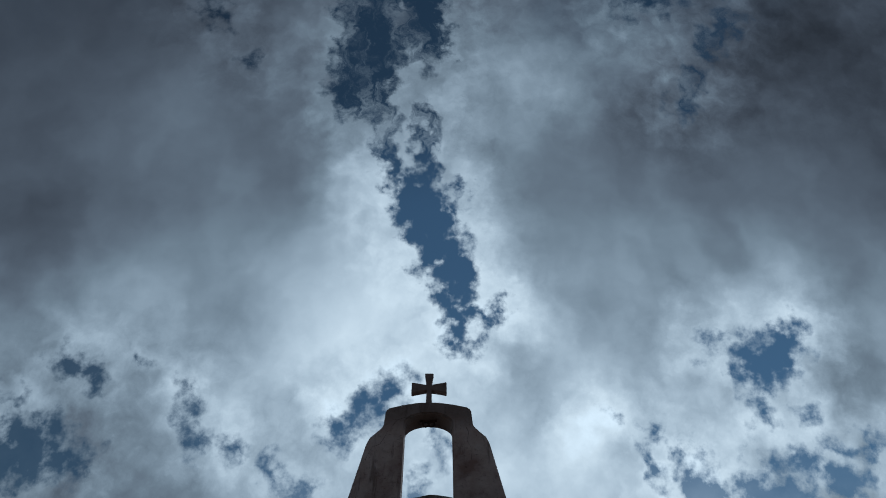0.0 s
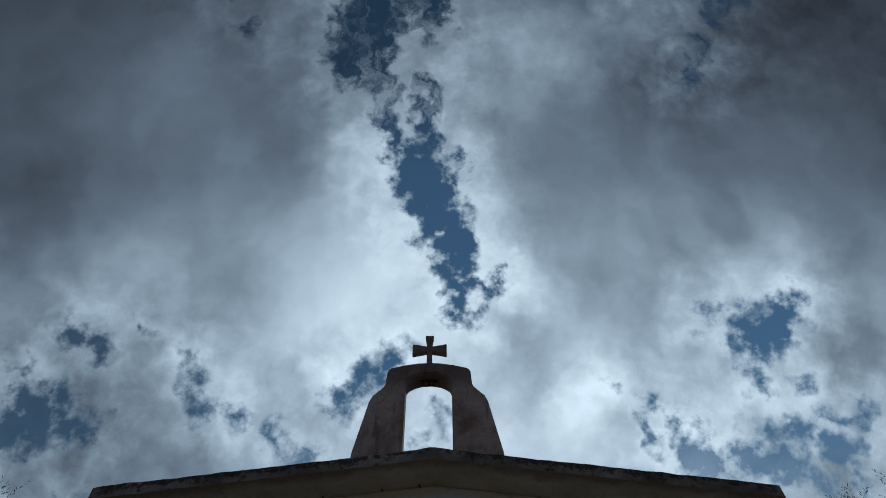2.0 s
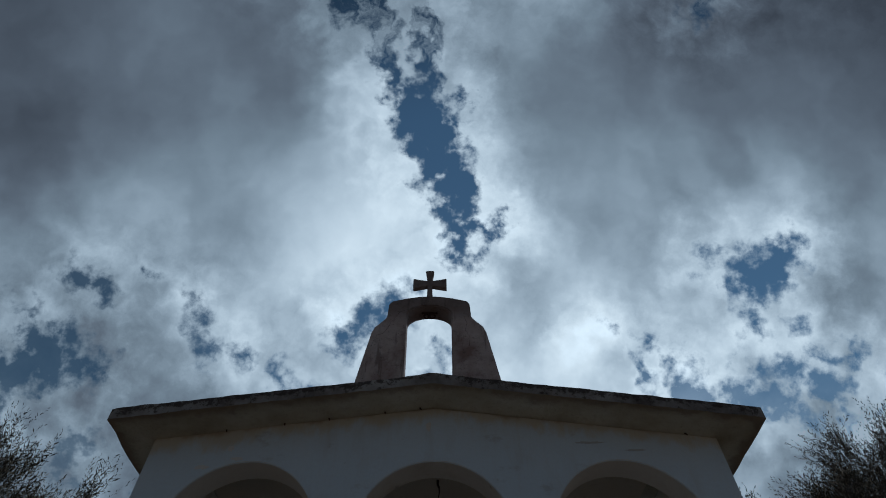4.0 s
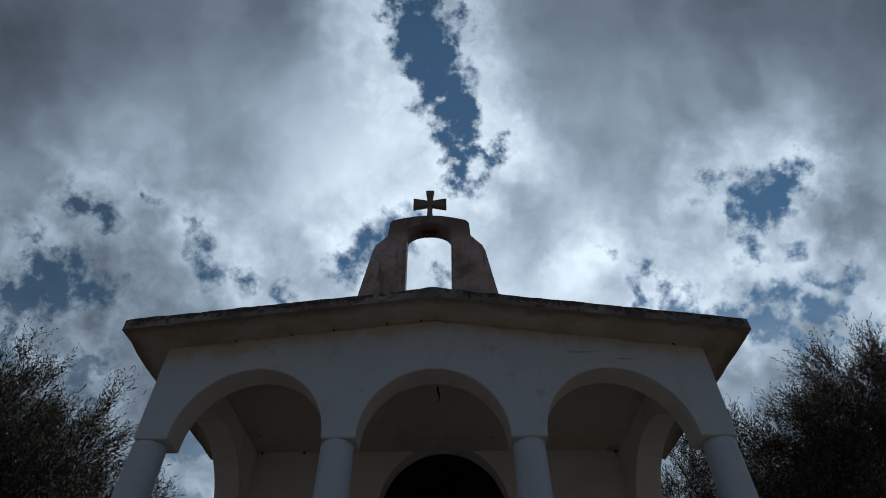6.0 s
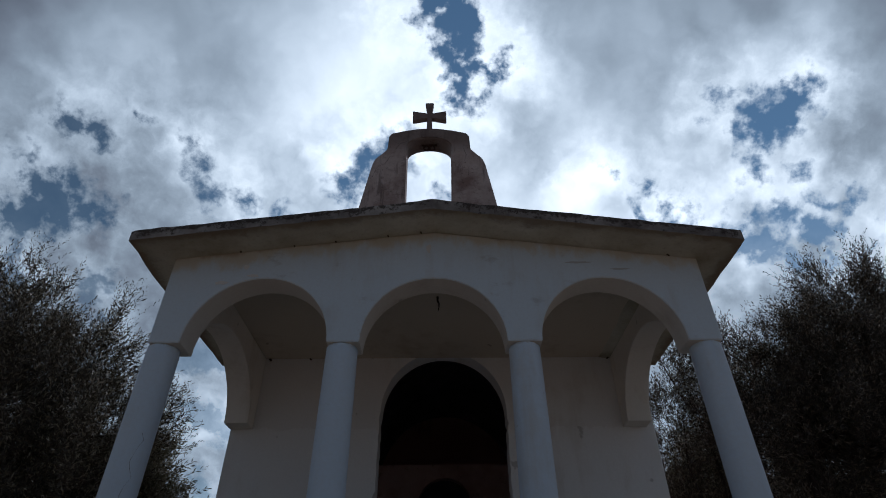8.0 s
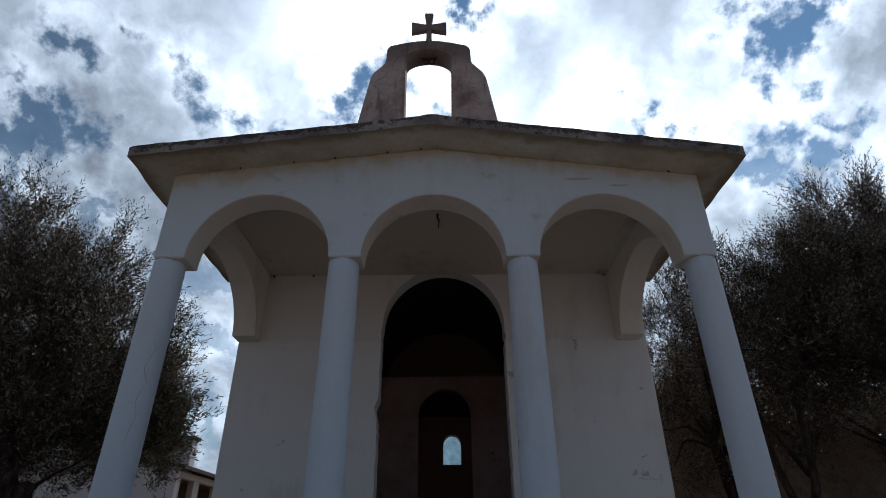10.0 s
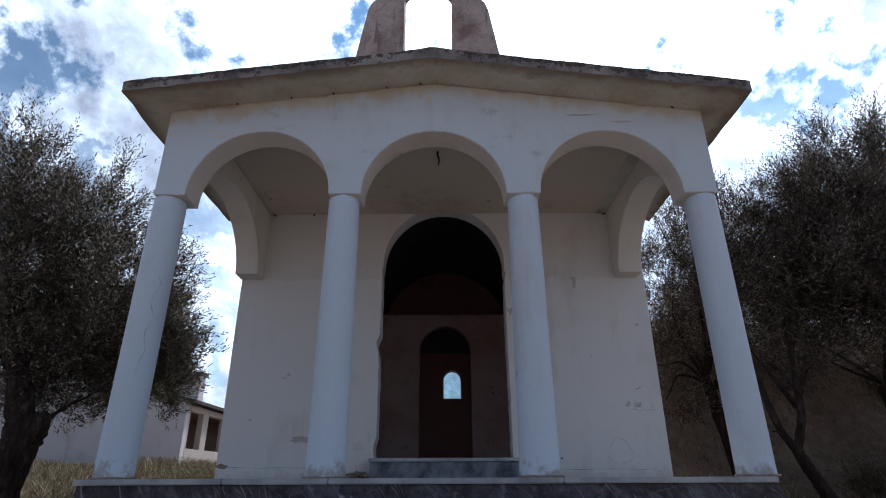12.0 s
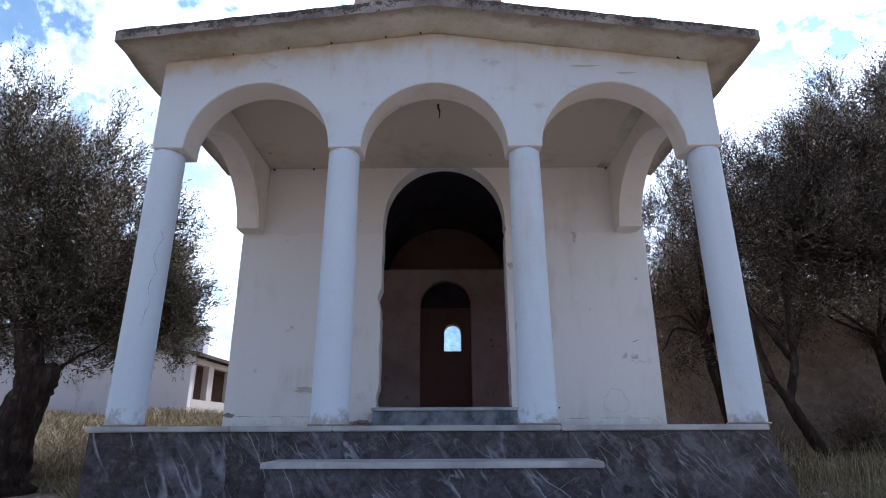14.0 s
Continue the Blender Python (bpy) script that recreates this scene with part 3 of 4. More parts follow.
def prism(outline, low, high, axis="y", edge=0.0):
    """An outline extruded along one axis. For axis y its points are (x, z), for x (y, z), for z (x, y)."""
    bm = bmesh.new()

    def place(p, d):
        return {"y": (p[0], d, p[1]), "x": (d, p[0], p[1]), "z": (p[0], p[1], d)}[axis]
    near = [bm.verts.new(place(p, low)) for p in outline]
    far = [bm.verts.new(place(p, high)) for p in outline]
    bm.faces.new(near)
    bm.faces.new(far[::-1])
    n = len(outline)
    for i in range(n):
        bm.faces.new((near[i], far[i], far[(i + 1) % n], near[(i + 1) % n]))
    bmesh.ops.recalc_face_normals(bm, faces=bm.faces[:])
    if edge:
        sharp = [e for e in bm.edges if len(e.link_faces) == 2 and e.calc_face_angle(0) > 0.6]
        bmesh.ops.bevel(bm, geom=sharp, offset=edge, segments=2, affect="EDGES", clamp_overlap=True)
    return bm


def box(x0, x1, y0, y1, z0, z1, edge=0.0):
    return prism([(x0, z0), (x1, z0), (x1, z1), (x0, z1)], y0, y1, "y", edge)


def arc(cx, z, half, rise, n=20, left_to_right=True):
    pts = [(cx - half * math.cos(math.pi * i / n), z + rise * math.sin(math.pi * i / n)) for i in range(n + 1)]
    return pts if left_to_right else pts[::-1]


def tube(points, radii, sides=8, rough=0.0, seed=1):
    """A tapered limb along a line of points."""
    bm = bmesh.new()
    rng = random.Random(seed)
    rings = []
    pts = [Vector(p) for p in points]
    for i, p in enumerate(pts):
        d = (pts[min(i + 1, len(pts) - 1)] - pts[max(i - 1, 0)]).normalized()
        a = d.orthogonal().normalized() if i == 0 else (a - d * a.dot(d)).normalized()
        b = d.cross(a)
        ring = []
        for k in range(sides):
            t = 2 * math.pi * k / sides
            r = radii[i] * (1 + rough * (rng.random() - 0.5))
            ring.append(bm.verts.new(p + (a * math.cos(t) + b * math.sin(t)) * r))
        rings.append(ring)
    for r0, r1 in zip(rings, rings[1:]):
        for k in range(sides):
            bm.faces.new((r0[k], r0[(k + 1) % sides], r1[(k + 1) % sides], r1[k]))
    bm.faces.new(rings[0][::-1])
    bm.faces.new(rings[-1])
    return bm


def spline(points, radii, steps=5):
    """Points and radii of a smooth line through the given ones."""
    out, rad = [], []
    p = [Vector(q) for q in points]
    for i in range(len(p) - 1):
        a, b, c, d = p[max(i - 1, 0)], p[i], p[i + 1], p[min(i + 2, len(p) - 1)]
        for s in range(steps):
            t = s / steps
            out.append(0.5 * ((2 * b) + (c - a) * t + (2 * a - 5 * b + 4 * c - d) * t * t + (3 * b - a - 3 * c + d) * t ** 3))
            rad.append(radii[i] + (radii[i + 1] - radii[i]) * t)
    return out + [p[-1]], rad + [radii[-1]]


def quads(name, corners, mat, parent=None):
    """One mesh out of an array of loose four-cornered faces, shape (n, 4, 3)."""
    n = len(corners)
    data = bpy.data.meshes.new(name)
    data.vertices.add(n * 4)
    data.vertices.foreach_set("co", corners.astype(np.float32).ravel())
    data.loops.add(n * 4)
    data.loops.foreach_set("vertex_index", np.arange(n * 4, dtype=np.int32))
    data.polygons.add(n)
    data.polygons.foreach_set("loop_start", np.arange(0, n * 4, 4, dtype=np.int32))
    data.update(calc_edges=True)
    data.materials.append(mat)
    ob = new(name, data)
    if parent is not None:
        ob.parent = parent
    return ob

# ---- ground ----
FLOOR = 0.495


def lie(x, y):
    """Height of the ground: level round the camera, rising gently behind the chapel, with a steep bank beside it."""
    t = min(1.0, max(0.0, (y - 5.5) / 11.5))
    k, m = min(1.0, max(0.0, (x - 2.7) / 0.9)), min(1.0, max(0.0, (y - 8.9 - 0.5 * noise.noise((x * 0.4, 3, 0))) / 1.5))
    bank = 3.0 * k * k * (3 - 2 * k) * m * m * (3 - 2 * m) * (1 + 0.15 * noise.noise((x * 0.8, y * 0.8, 4)))
    return -0.11 + 0.86 * t * t * (3 - 2 * t) + max(0.0, bank) + 0.04 * noise.noise((x * 0.5, y * 0.5, 0)) * min(1.0, max(0.0, (abs(x) - 2.6) / 2))


bm = bmesh.new()
bmesh.ops.create_grid(bm, x_segments=170, y_segments=170, size=30)
for vert in bm.verts:
    x, y = vert.co.x, vert.co.y + 12
    vert.co = Vector((x, y, lie(x, y)))
rim = [e for e in bm.edges if e.is_boundary]
out = bmesh.ops.extrude_edge_only(bm, edges=rim)["geom"]
for vert in [q for q in out if isinstance(q, bmesh.types.BMVert)]:
    d = Vector((vert.co.x, vert.co.y - 12, 0))
    vert.co = Vector((0, 12, vert.co.z)) + d.normalized() * 1500
ground = part("ground", bm, GROUND)
tagged(ground, "dry earth field with straw and stones", "ground", kind="structure")

# ---- platform and steps ----
platform = thing("stone_platform", "raised platform clad in dark veined marble with white nosing", "platform")
part("core", prism([(-2.25, 3.93), (2.10, 3.93), (2.27, 4.13), (2.27, 12.35), (-2.25, 12.35)], -0.2, 0.45, "z"), GROUND, platform)
SEAMS = [-2.285, -1.352, -0.60, 0.27, 0.885, 1.56, 2.305]
for a, b in zip(SEAMS[:-1], SEAMS[1:-1]):
    part("marble_panel", box(a + 0.0004, b - 0.0004, 3.90, 3.928, -0.2, 0.457, 0.001), MARBLE, platform)
# the last panel has lost its upper corner
broken = [(1.5604, -0.2), (2.375, -0.2), (2.345, -0.02), (2.318, 0.10), (2.296, 0.19), (2.272, 0.27), (2.240, 0.37), (2.214, 0.43), (2.195, 0.457), (1.5604, 0.457)]
part("marble_panel", prism(broken, 3.90, 3.928, "y", 0.001), MARBLE, platform)
for x0, x1, front_y in ((-2.285, -2.252, 3.93), (2.272, 2.305, 4.13)):
    for a, b in ((front_y, 4.9), (4.9, 5.95)):
        part("marble_panel", box(x0, x1, a + 0.002, b - 0.002, -0.2, 0.457, 0.003), MARBLE, platform)
NOSE = [-2.305, -1.352, -0.672, 0.835, 2.20]
for i, (a, b) in enumerate(zip(NOSE, NOSE[1:])):
    part("white_nosing", box(a + 0.001, b - 0.001, 3.875, 4.20, 0.459, FLOOR, 0.006), WHITE_MARBLE, platform)
# broken corner of the last nosing slab
part("white_nosing", prism([(2.202, 3.90), (2.235, 3.99), (2.29, 4.03), (2.30, 4.20), (2.202, 4.20)], 0.459, FLOOR, "z", 0.004), WHITE_MARBLE, platform)
for x in range(6):
    for y in range(3):
        x0, y0 = -2.30 + 0.766 * x, 4.2 + 0.62 * y
        part("floor_slab", box(x0 + 0.002, x0 + 0.763, y0 + 0.003, y0 + 0.618, 0.455, FLOOR - 0.002, 0.003), WHITE_MARBLE, platform)

steps = thing("entrance_steps", "dark marble entrance steps with thick white marble treads", "steps")
for front_y, top, half in ((3.52, 0.288, 1.015), (3.17, 0.086, 1.06)):
    part("riser", box(-half + 0.03, half - 0.035, front_y + 0.028, front_y + 0.378, -0.2, top - 0.038, 0.003), MARBLE, steps)
    part("tread", box(-half, half - 0.01, front_y, front_y + 0.376, top - 0.036, top, 0.004), WHITE_MARBLE, steps)

# ---- chapel ----
chapel = thing("chapel", "small white chapel with arched porch, columns and belfry", "chapel")
IMPOST = 2.614
arcade = [(-2.258, IMPOST)] + arc(-1.431, IMPOST, 0.579, 0.60, 28) + arc(-0.003, IMPOST, 0.588, 0.592, 28) + arc(1.437, IMPOST, 0.578, 0.592, 28)
arcade += [(2.284, IMPOST), (2.284, 3.398), (0.0, 3.70), (-2.258, 3.43)]
arcade_wall = smooth(part("arcade_wall", prism(arcade, 4.0, 4.25, "y", 0.006), WHITE, chapel))
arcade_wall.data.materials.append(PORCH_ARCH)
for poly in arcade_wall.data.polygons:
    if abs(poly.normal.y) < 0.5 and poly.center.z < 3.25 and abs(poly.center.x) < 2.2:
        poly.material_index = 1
for x0, x1 in ((-2.254, -2.005), (2.03, 2.285)):
    side = [(4.252, IMPOST)] + arc(5.065, IMPOST, 0.805, 0.61, 24) + [(6.076, IMPOST), (6.076, 3.44), (4.252, 3.44)]
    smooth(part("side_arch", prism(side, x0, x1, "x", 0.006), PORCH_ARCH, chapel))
for cx in (-2.168, -0.740, 0.726, 2.180):
    heights = [FLOOR, FLOOR + 0.02, 0.9, 1.5, 2.1, 2.50, IMPOST - 0.012, IMPOST]
    radii = [0.141, 0.137, 0.134, 0.131, 0.128, 0.125, 0.124, 0.114]
    lean = 0.0
    if abs(cx) > 2:
        radii = [0.128, 0.1265, 0.126, 0.1255, 0.125, 0.1245, 0.124, 0.114]
        lean = math.copysign(1.0, cx)
    axis_at = [cx + lean * (0.016 - 0.011 * (h - FLOOR) / (IMPOST - FLOOR)) for h in heights]
    bm = tube([(a, 4.125, h) for a, h in zip(axis_at, heights)], radii, 32, 0.012, int(cx * 100) + 500)
    column = smooth(part("column", bm, COLUMN, chapel), 50)
    rng_c = random.Random(int(cx * 37) + 90)
    skirt = []
    for i in range(25):
        a = 2 * math.pi * i / 24
        skirt.append((axis_at[0] + (radii[0] + 0.005 + rng_c.uniform(-0.004, 0.006)) * math.cos(a), 4.125 + (radii[0] + 0.005 + rng_c.uniform(-0.004, 0.006)) * math.sin(a), FLOOR + 0.006))
    part("base_mortar", tube(skirt, [rng_c.uniform(0.004, 0.012) for _ in skirt], 6), MORTAR, column, "crumbling brown mortar ring")

# low gabled concrete roof over the porch, its edges broken and stained
rng = random.Random(5)
bm = bmesh.new()
NX, NY = 110, 14
X0, X1, Y0, Y1 = -2.532, 2.562, 3.675, 6.13


def roof_under(x):
    return 3.705 - (0.322 * x / -2.512 if x < 0 else 0.348 * x / 2.553)


sheet = {}
for i in range(NX + 1):
    for j in range(NY + 1):
        x, y = X0 + (X1 - X0) * i / NX, Y0 + (Y1 - Y0) * j / NY
        rim_side = i in (0, NX) or j in (0, NY)
        for k in (0, 1):
            wob = Vector((noise.noise((x * 7, y * 7, k * 9)), noise.noise((x * 7, y * 7, k * 9 + 40)), noise.noise((x * 9, y * 9, k * 9 + 80)))) * (0.007 if rim_side else 0.003)
            thick = 0.0 if k == 0 else 0.098 + 0.012 * max(0.0, 1 - abs(x) / 0.35)
            if i == 0:
                wob.x += 0.035 * max(0.0, noise.noise((0.5, y * 5, k * 3 + 7))) + 0.018 * abs(noise.noise((1.5, y * 17, k * 3)))
            if j == 0 and i in (0, NX):
                wob += Vector((0.016 if i == 0 else -0.005, 0.006, 0.0))
            sheet[i, j, k] = bm.verts.new(Vector((x, y, roof_under(x) + thick)) + wob)
for i in range(NX):
    for j in range(NY):
        bm.faces.new((sheet[i, j, 0], sheet[i, j + 1, 0], sheet[i + 1, j + 1, 0], sheet[i + 1, j, 0]))
        bm.faces.new((sheet[i, j, 1], sheet[i + 1, j, 1], sheet[i + 1, j + 1, 1], sheet[i, j + 1, 1]))
for i in range(NX):
    for j, flip in ((0, 1), (NY, 0)):
        f = (sheet[i, j, 0], sheet[i + 1, j, 0], sheet[i + 1, j, 1], sheet[i, j, 1])
        bm.faces.new(f if flip else f[::-1])
for j in range(NY):
    for i, flip in ((0, 0), (NX, 1)):
        f = (sheet[i, j, 0], sheet[i, j + 1, 0], sheet[i, j + 1, 1], sheet[i, j, 1])
        bm.faces.new(f if flip else f[::-1])
roof_slab = part("porch_roof", bm, CONCRETE, chapel, "low gabled concrete roof slab with dark lichen edge")
roof_slab.data.materials.append(SOFFIT)
for poly in roof_slab.data.polygons:
    if poly.normal.z < -0.7:
        poly.material_index = 1
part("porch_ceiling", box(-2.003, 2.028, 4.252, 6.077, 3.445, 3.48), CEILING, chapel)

# wall with the doorway, and the nave behind it
rng = random.Random(3)


def chipped(x, z0, z1, chips, n=46):
    """A worn upright edge from z0 to z1: (x, z) points; chips are (height, reach, depth)."""
    pts = []
    for i in range(n + 1):
        z = z0 + (z1 - z0) * i / n
        d = rng.uniform(-0.004, 0.004)
        for h, reach, depth in chips:
            d += depth * max(0.0, 1 - abs(z - h) / reach) ** 0.6 * rng.uniform(0.75, 1.1)
        pts.append((x + d, z))
    return pts


door = [(-2.245, 0.44)] + chipped(-0.634, 0.44, 2.72, [(0.75, 0.11, -0.030), (1.86, 0.10, -0.040), (1.70, 0.06, -0.012)]) + arc(0.075, 2.80, 0.70, 0.725, 28)
door += chipped(0.772, 2.72, 0.44, [(2.66, 0.05, 0.016), (1.3, 0.10, 0.006), (0.9, 0.05, 0.008)]) + [(2.37, 0.44), (2.37, 4.95), (-2.245, 4.95)]
smooth(part("doorway_wall", prism(door, 6.08, 6.33, "y"), PORCH, chapel))
for x0, x1 in ((-2.245, -1.245), (1.465, 2.37)):
    part("nave_wall", box(x0, x1, 6.335, 12.0, 0.40, 4.95), INNER, chapel)
vault = [(-1.24, 3.47)] + arc(0.11, 3.475, 1.345, 1.35, 28) + [(1.46, 3.47), (1.46, 4.95), (-1.24, 4.95)]
smooth(part("nave_vault", prism(vault, 6.335, 12.0, "y"), DARK_PLASTER, chapel))
part("nave_floor", box(-1.24, 1.46, 6.09, 12.0, 0.40, 0.66), INNER, chapel)
hole = [(0.058, 2.045), (0.058, 2.44)] + arc(0.24, 2.45, 0.182, 0.19, 10) + [(0.422, 2.44), (0.422, 2.045)]
lower = [(-2.245, 0.40), (2.37, 0.40), (2.37, 2.045), (-2.245, 2.045)]
upper = [(-2.245, 2.045)] + hole + [(2.37, 2.045), (2.37, 4.95), (-2.245, 4.95)]
bm = prism(lower, 12.005, 12.3)
bm2 = prism(upper, 12.005, 12.3)
tmp = bpy.data.meshes.new("tmp")
bm2.to_mesh(tmp)
bm2.free()
bm.from_mesh(tmp)
bpy.data.meshes.remove(tmp)
east_wall = part("east_wall", bm, OCHRE, chapel)
pane_line = [(0.05, 2.04), (0.05, 2.44)] + arc(0.24, 2.45, 0.19, 0.20, 10) + [(0.43, 2.44), (0.43, 2.04)]
pane = part("window_pane", prism(pane_line, 11.994, 12.002, "y"), GLASS, east_wall, "dusty pale blue glass pane")
pane.visible_shadow = False
screen = [(-1.235, 0.66), (-0.348, 0.66), (-0.348, 2.35)] + arc(0.088, 2.50, 0.436, 0.446, 20) + [(0.524, 2.35), (0.524, 0.66), (1.455, 0.66), (1.455, 3.153), (-1.235, 3.153)]
part("altar_screen", prism(screen, 9.5, 9.68, "y", 0.01), INNER, chapel, "bare brown plaster altar screen with arched gateway")
part("nave_roof", prism([(-2.5, 4.955), (2.6, 4.955), (0.05, 5.42)], 6.2, 12.5, "y"), TILE, chapel)
part("door_sill", box(-0.668, 0.808, 5.80, 6.33, 0.645, 0.678, 0.005), WHITE_MARBLE, chapel, "white marble door sill")
part("sill_riser", box(-0.655, 0.795, 5.825, 6.078, FLOOR - 0.004, 0.644, 0.003), GREY_MARBLE, chapel, "cloudy grey marble riser")

# belfry on the porch roof
BC = -0.066
half_outline = [(0.705, 3.70), (0.685, 4.18), (0.590, 4.775), (0.562, 4.855), (0.505, 4.92), (0.445, 4.995), (0.436, 5.19), (0.41, 5.24), (0.26, 5.285), (0.12, 5.312), (0.0, 5.32)]
belfry_line = [(BC - 0.228, 3.70), (BC - 0.234, 4.5)] + arc(BC, 5.02, 0.238, 0.145, 18) + [(BC + 0.234, 4.5), (BC + 0.225, 3.70)]
belfry_line += [(BC + x, z) for x, z in half_outline] + [(BC - x, z) for x, z in half_outline[-2::-1]]
belfry = smooth(part("belfry", prism(belfry_line, 4.20, 4.42, "y", 0.012), BELFRY, chapel, "weathered grey belfry with arched opening"))
cross_half = [(0.030, 5.28), (0.032, 5.40), (0.027, 5.575), (0.192, 5.535), (0.192, 5.70), (0.027, 5.66), (0.049, 5.842)]
cross_line = [(BC + x, z) for x, z in cross_half] + [(BC - x, z) for x, z in cross_half[::-1]]
part("cross", prism(cross_line, 4.28, 4.34, "y", 0.006), BELFRY, belfry, "plain stone cross with flared arms")
for dx in (-0.03, 0.032):
    pts = [(BC + dx + 0.028 * math.cos(a), 4.30, 5.105 + 0.036 * math.sin(a)) for a in [i * math.pi / 6 for i in range(12)]]
    part("bell_ring", tube(pts + pts[:1], [0.010] * 13, 6), IRON, belfry, "rusty iron bell ring")
part("bell_bar", tube([(BC - 0.085, 4.30, 5.145), (BC + 0.085, 4.30, 5.145)], [0.012, 0.012], 6), IRON, belfry)
hook = [(0.022, 4.70, 3.45), (0.022, 4.70, 3.40), (0.035, 4.70, 3.37), (0.035, 4.69, 3.32), (0.027, 4.69, 3.28)]
part("lamp_hook", tube(hook, [0.012, 0.010, 0.008, 0.006, 0.004], 6), IRON, chapel, "bent iron lamp hook in the porch ceiling")


# cracks, nails and rubble
def crack(points, width, parent):
    return part("crack", tube(points, [width * (0.6 + 0.4 * math.sin(i * 1.7)) for i in range(len(points))], 5), CRACK, parent, "thin dark crack")


rng = random.Random(8)
col_x, col_y = -2.168, 4.125
line = []
for i in range(15):
    z = 1.92 - 0.052 * i
    dx = 0.086 + 0.012 * math.sin(i * 1.3) + rng.uniform(-0.006, 0.006) - 0.001 * i
    r, lean_x = 0.1258, 0.011 * (z - FLOOR) / (IMPOST - FLOOR) - 0.016
    line.append((col_x + lean_x + dx, col_y - math.sqrt(r * r - dx * dx) - 0.0006, z))
crack(line, 0.0011, chapel)
for line in ([(-0.30, 5.105), (-0.378, 5.067), (-0.42, 4.99), (-0.461, 4.927), (-0.49, 4.84), (-0.527, 4.764), (-0.591, 4.735), (-0.63, 4.64), (-0.641, 4.58)],
             [(0.30, 5.00), (0.33, 4.90), (0.31, 4.80), (0.35, 4.70), (0.34, 4.58)]):
    crack([(x, 4.1995, z) for x, z in line], 0.0022, belfry)
WALL_Y = 6.0795
crack([(2.05 + 0.03 * i, WALL_Y, 1.15 + 0.012 * math.sin(i * 2.1)) for i in range(8)], 0.002, chapel)
crack([(2.10, WALL_Y, 1.36), (2.13, WALL_Y, 1.366), (2.17, WALL_Y, 1.385)], 0.003, chapel)
crack([(1.03 + 0.09 * i, WALL_Y, 0.572 + 0.003 * math.sin(i)) for i in range(14)], 0.0016, chapel)
crack([(-2.15 + 0.09 * i, WALL_Y, 0.60 + 0.004 * math.sin(i * 1.3)) for i in range(12)], 0.0016, chapel)


def flake(x, z, w, h, y, mat, label, seed):
    """A thin uneven skin of other plaster on a wall that faces the camera."""
    r = random.Random(seed)
    n = 18
    pts = []
    for i in range(n):
        a = 2 * math.pi * i / n
        k = r.uniform(0.65, 1.15)
        pts.append((x + w / 2 * math.cos(a) * k, z + h / 2 * math.sin(a) * k))
    return part("plaster_flake", prism(pts, y - 0.0025, y + 0.004, "y"), mat, chapel, label)


flake(-1.40, 0.87, 0.26, 0.07, 6.08, STAIN, "brown damp stain", 1)
flake(-2.19, 0.615, 0.12, 0.05, 6.08, MORTAR, "brown broken plaster", 2)
flake(-0.81, 0.80, 0.14, 0.10, 6.08, PATCH, "grey plaster patch", 3)
flake(-0.74, 0.62, 0.12, 0.05, 6.08, PATCH, "grey plaster patch", 4)
flake(2.11, 1.18, 0.09, 0.03, 6.08, PATCH, "grey plaster patch", 6)
flake(2.26, 1.16, 0.05, 0.09, 6.08, PATCH, "grey plaster patch", 7)
flake(1.25, 3.36, 0.26, 0.022, 4.0, SMUDGE, "grey stain", 8)
flake(1.60, 3.29, 0.20, 0.018, 4.0, SMUDGE, "grey stain", 9)
flake(-1.80, 3.17, 0.13, 0.035, 4.0, PATCH, "grey plaster patch", 10)
flake(-1.55, 3.24, 0.10, 0.03, 4.0, PATCH, "grey plaster patch", 11)
flake(-1.62, 3.33, 0.05, 0.06, 4.0, PATCH, "grey plaster patch", 12)
flake(-0.05, 3.52, 0.05, 0.10, 4.0, PATCH, "grey plaster patch", 13)


def damp_ring(x, z, w, h, seed):
    """The uneven dark tide mark round a damp patch."""
    r = random.Random(seed)
    pts = []
    for i in range(26):
        a = 2 * math.pi * i / 24
        k = 1 + 0.14 * math.sin(3 * a + seed) + r.uniform(-0.07, 0.07)
        pts.append((x + w / 2 * math.cos(a) * k, WALL_Y + 0.001, z + h / 2 * math.sin(a) * k))
    return part("damp_mark", tube(pts, [r.uniform(0.0006, 0.0032) for _ in pts], 5), STAIN, chapel, "brown tide mark of damp")


damp_ring(1.87, 0.74, 0.25, 0.24, 3)
damp_ring(-1.38, 0.86, 0.22, 0.05, 7)
flake(1.267, 0.677, 0.02, 0.02, 6.08, CRACK, "small dark hole", 14)
for x, z in ((0.86, 1.90), (0.88, 1.80)):
    flake(x, z, 0.035, 0.035, 9.5, CRACK, "small dark hole", 16)
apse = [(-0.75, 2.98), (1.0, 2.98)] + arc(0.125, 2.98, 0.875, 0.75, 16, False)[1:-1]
part("apse_band", prism(apse, 11.985, 12.004, "y"), DARK_PLASTER, chapel, "dark upper band of the altar wall")
for x in (-1.70, -1.24, -0.88, -0.42, -0.125, 2.03):
    z = roof_under(x) - 0.002
    part("nail", tube([(x, 3.985, z + 0.01), (x + 0.012, 3.97, z - 0.022)], [0.008, 0.005], 6), IRON, chapel, "rusty nail stub")
for x, z in ((-1.95, 3.43), (-1.48, 3.435), (2.0, 3.43)):
    part("nail", tube([(x, 6.085, z), (x, 6.03, z - 0.012)], [0.012, 0.008], 6), IRON, chapel, "rusty nail stub")
chips = []
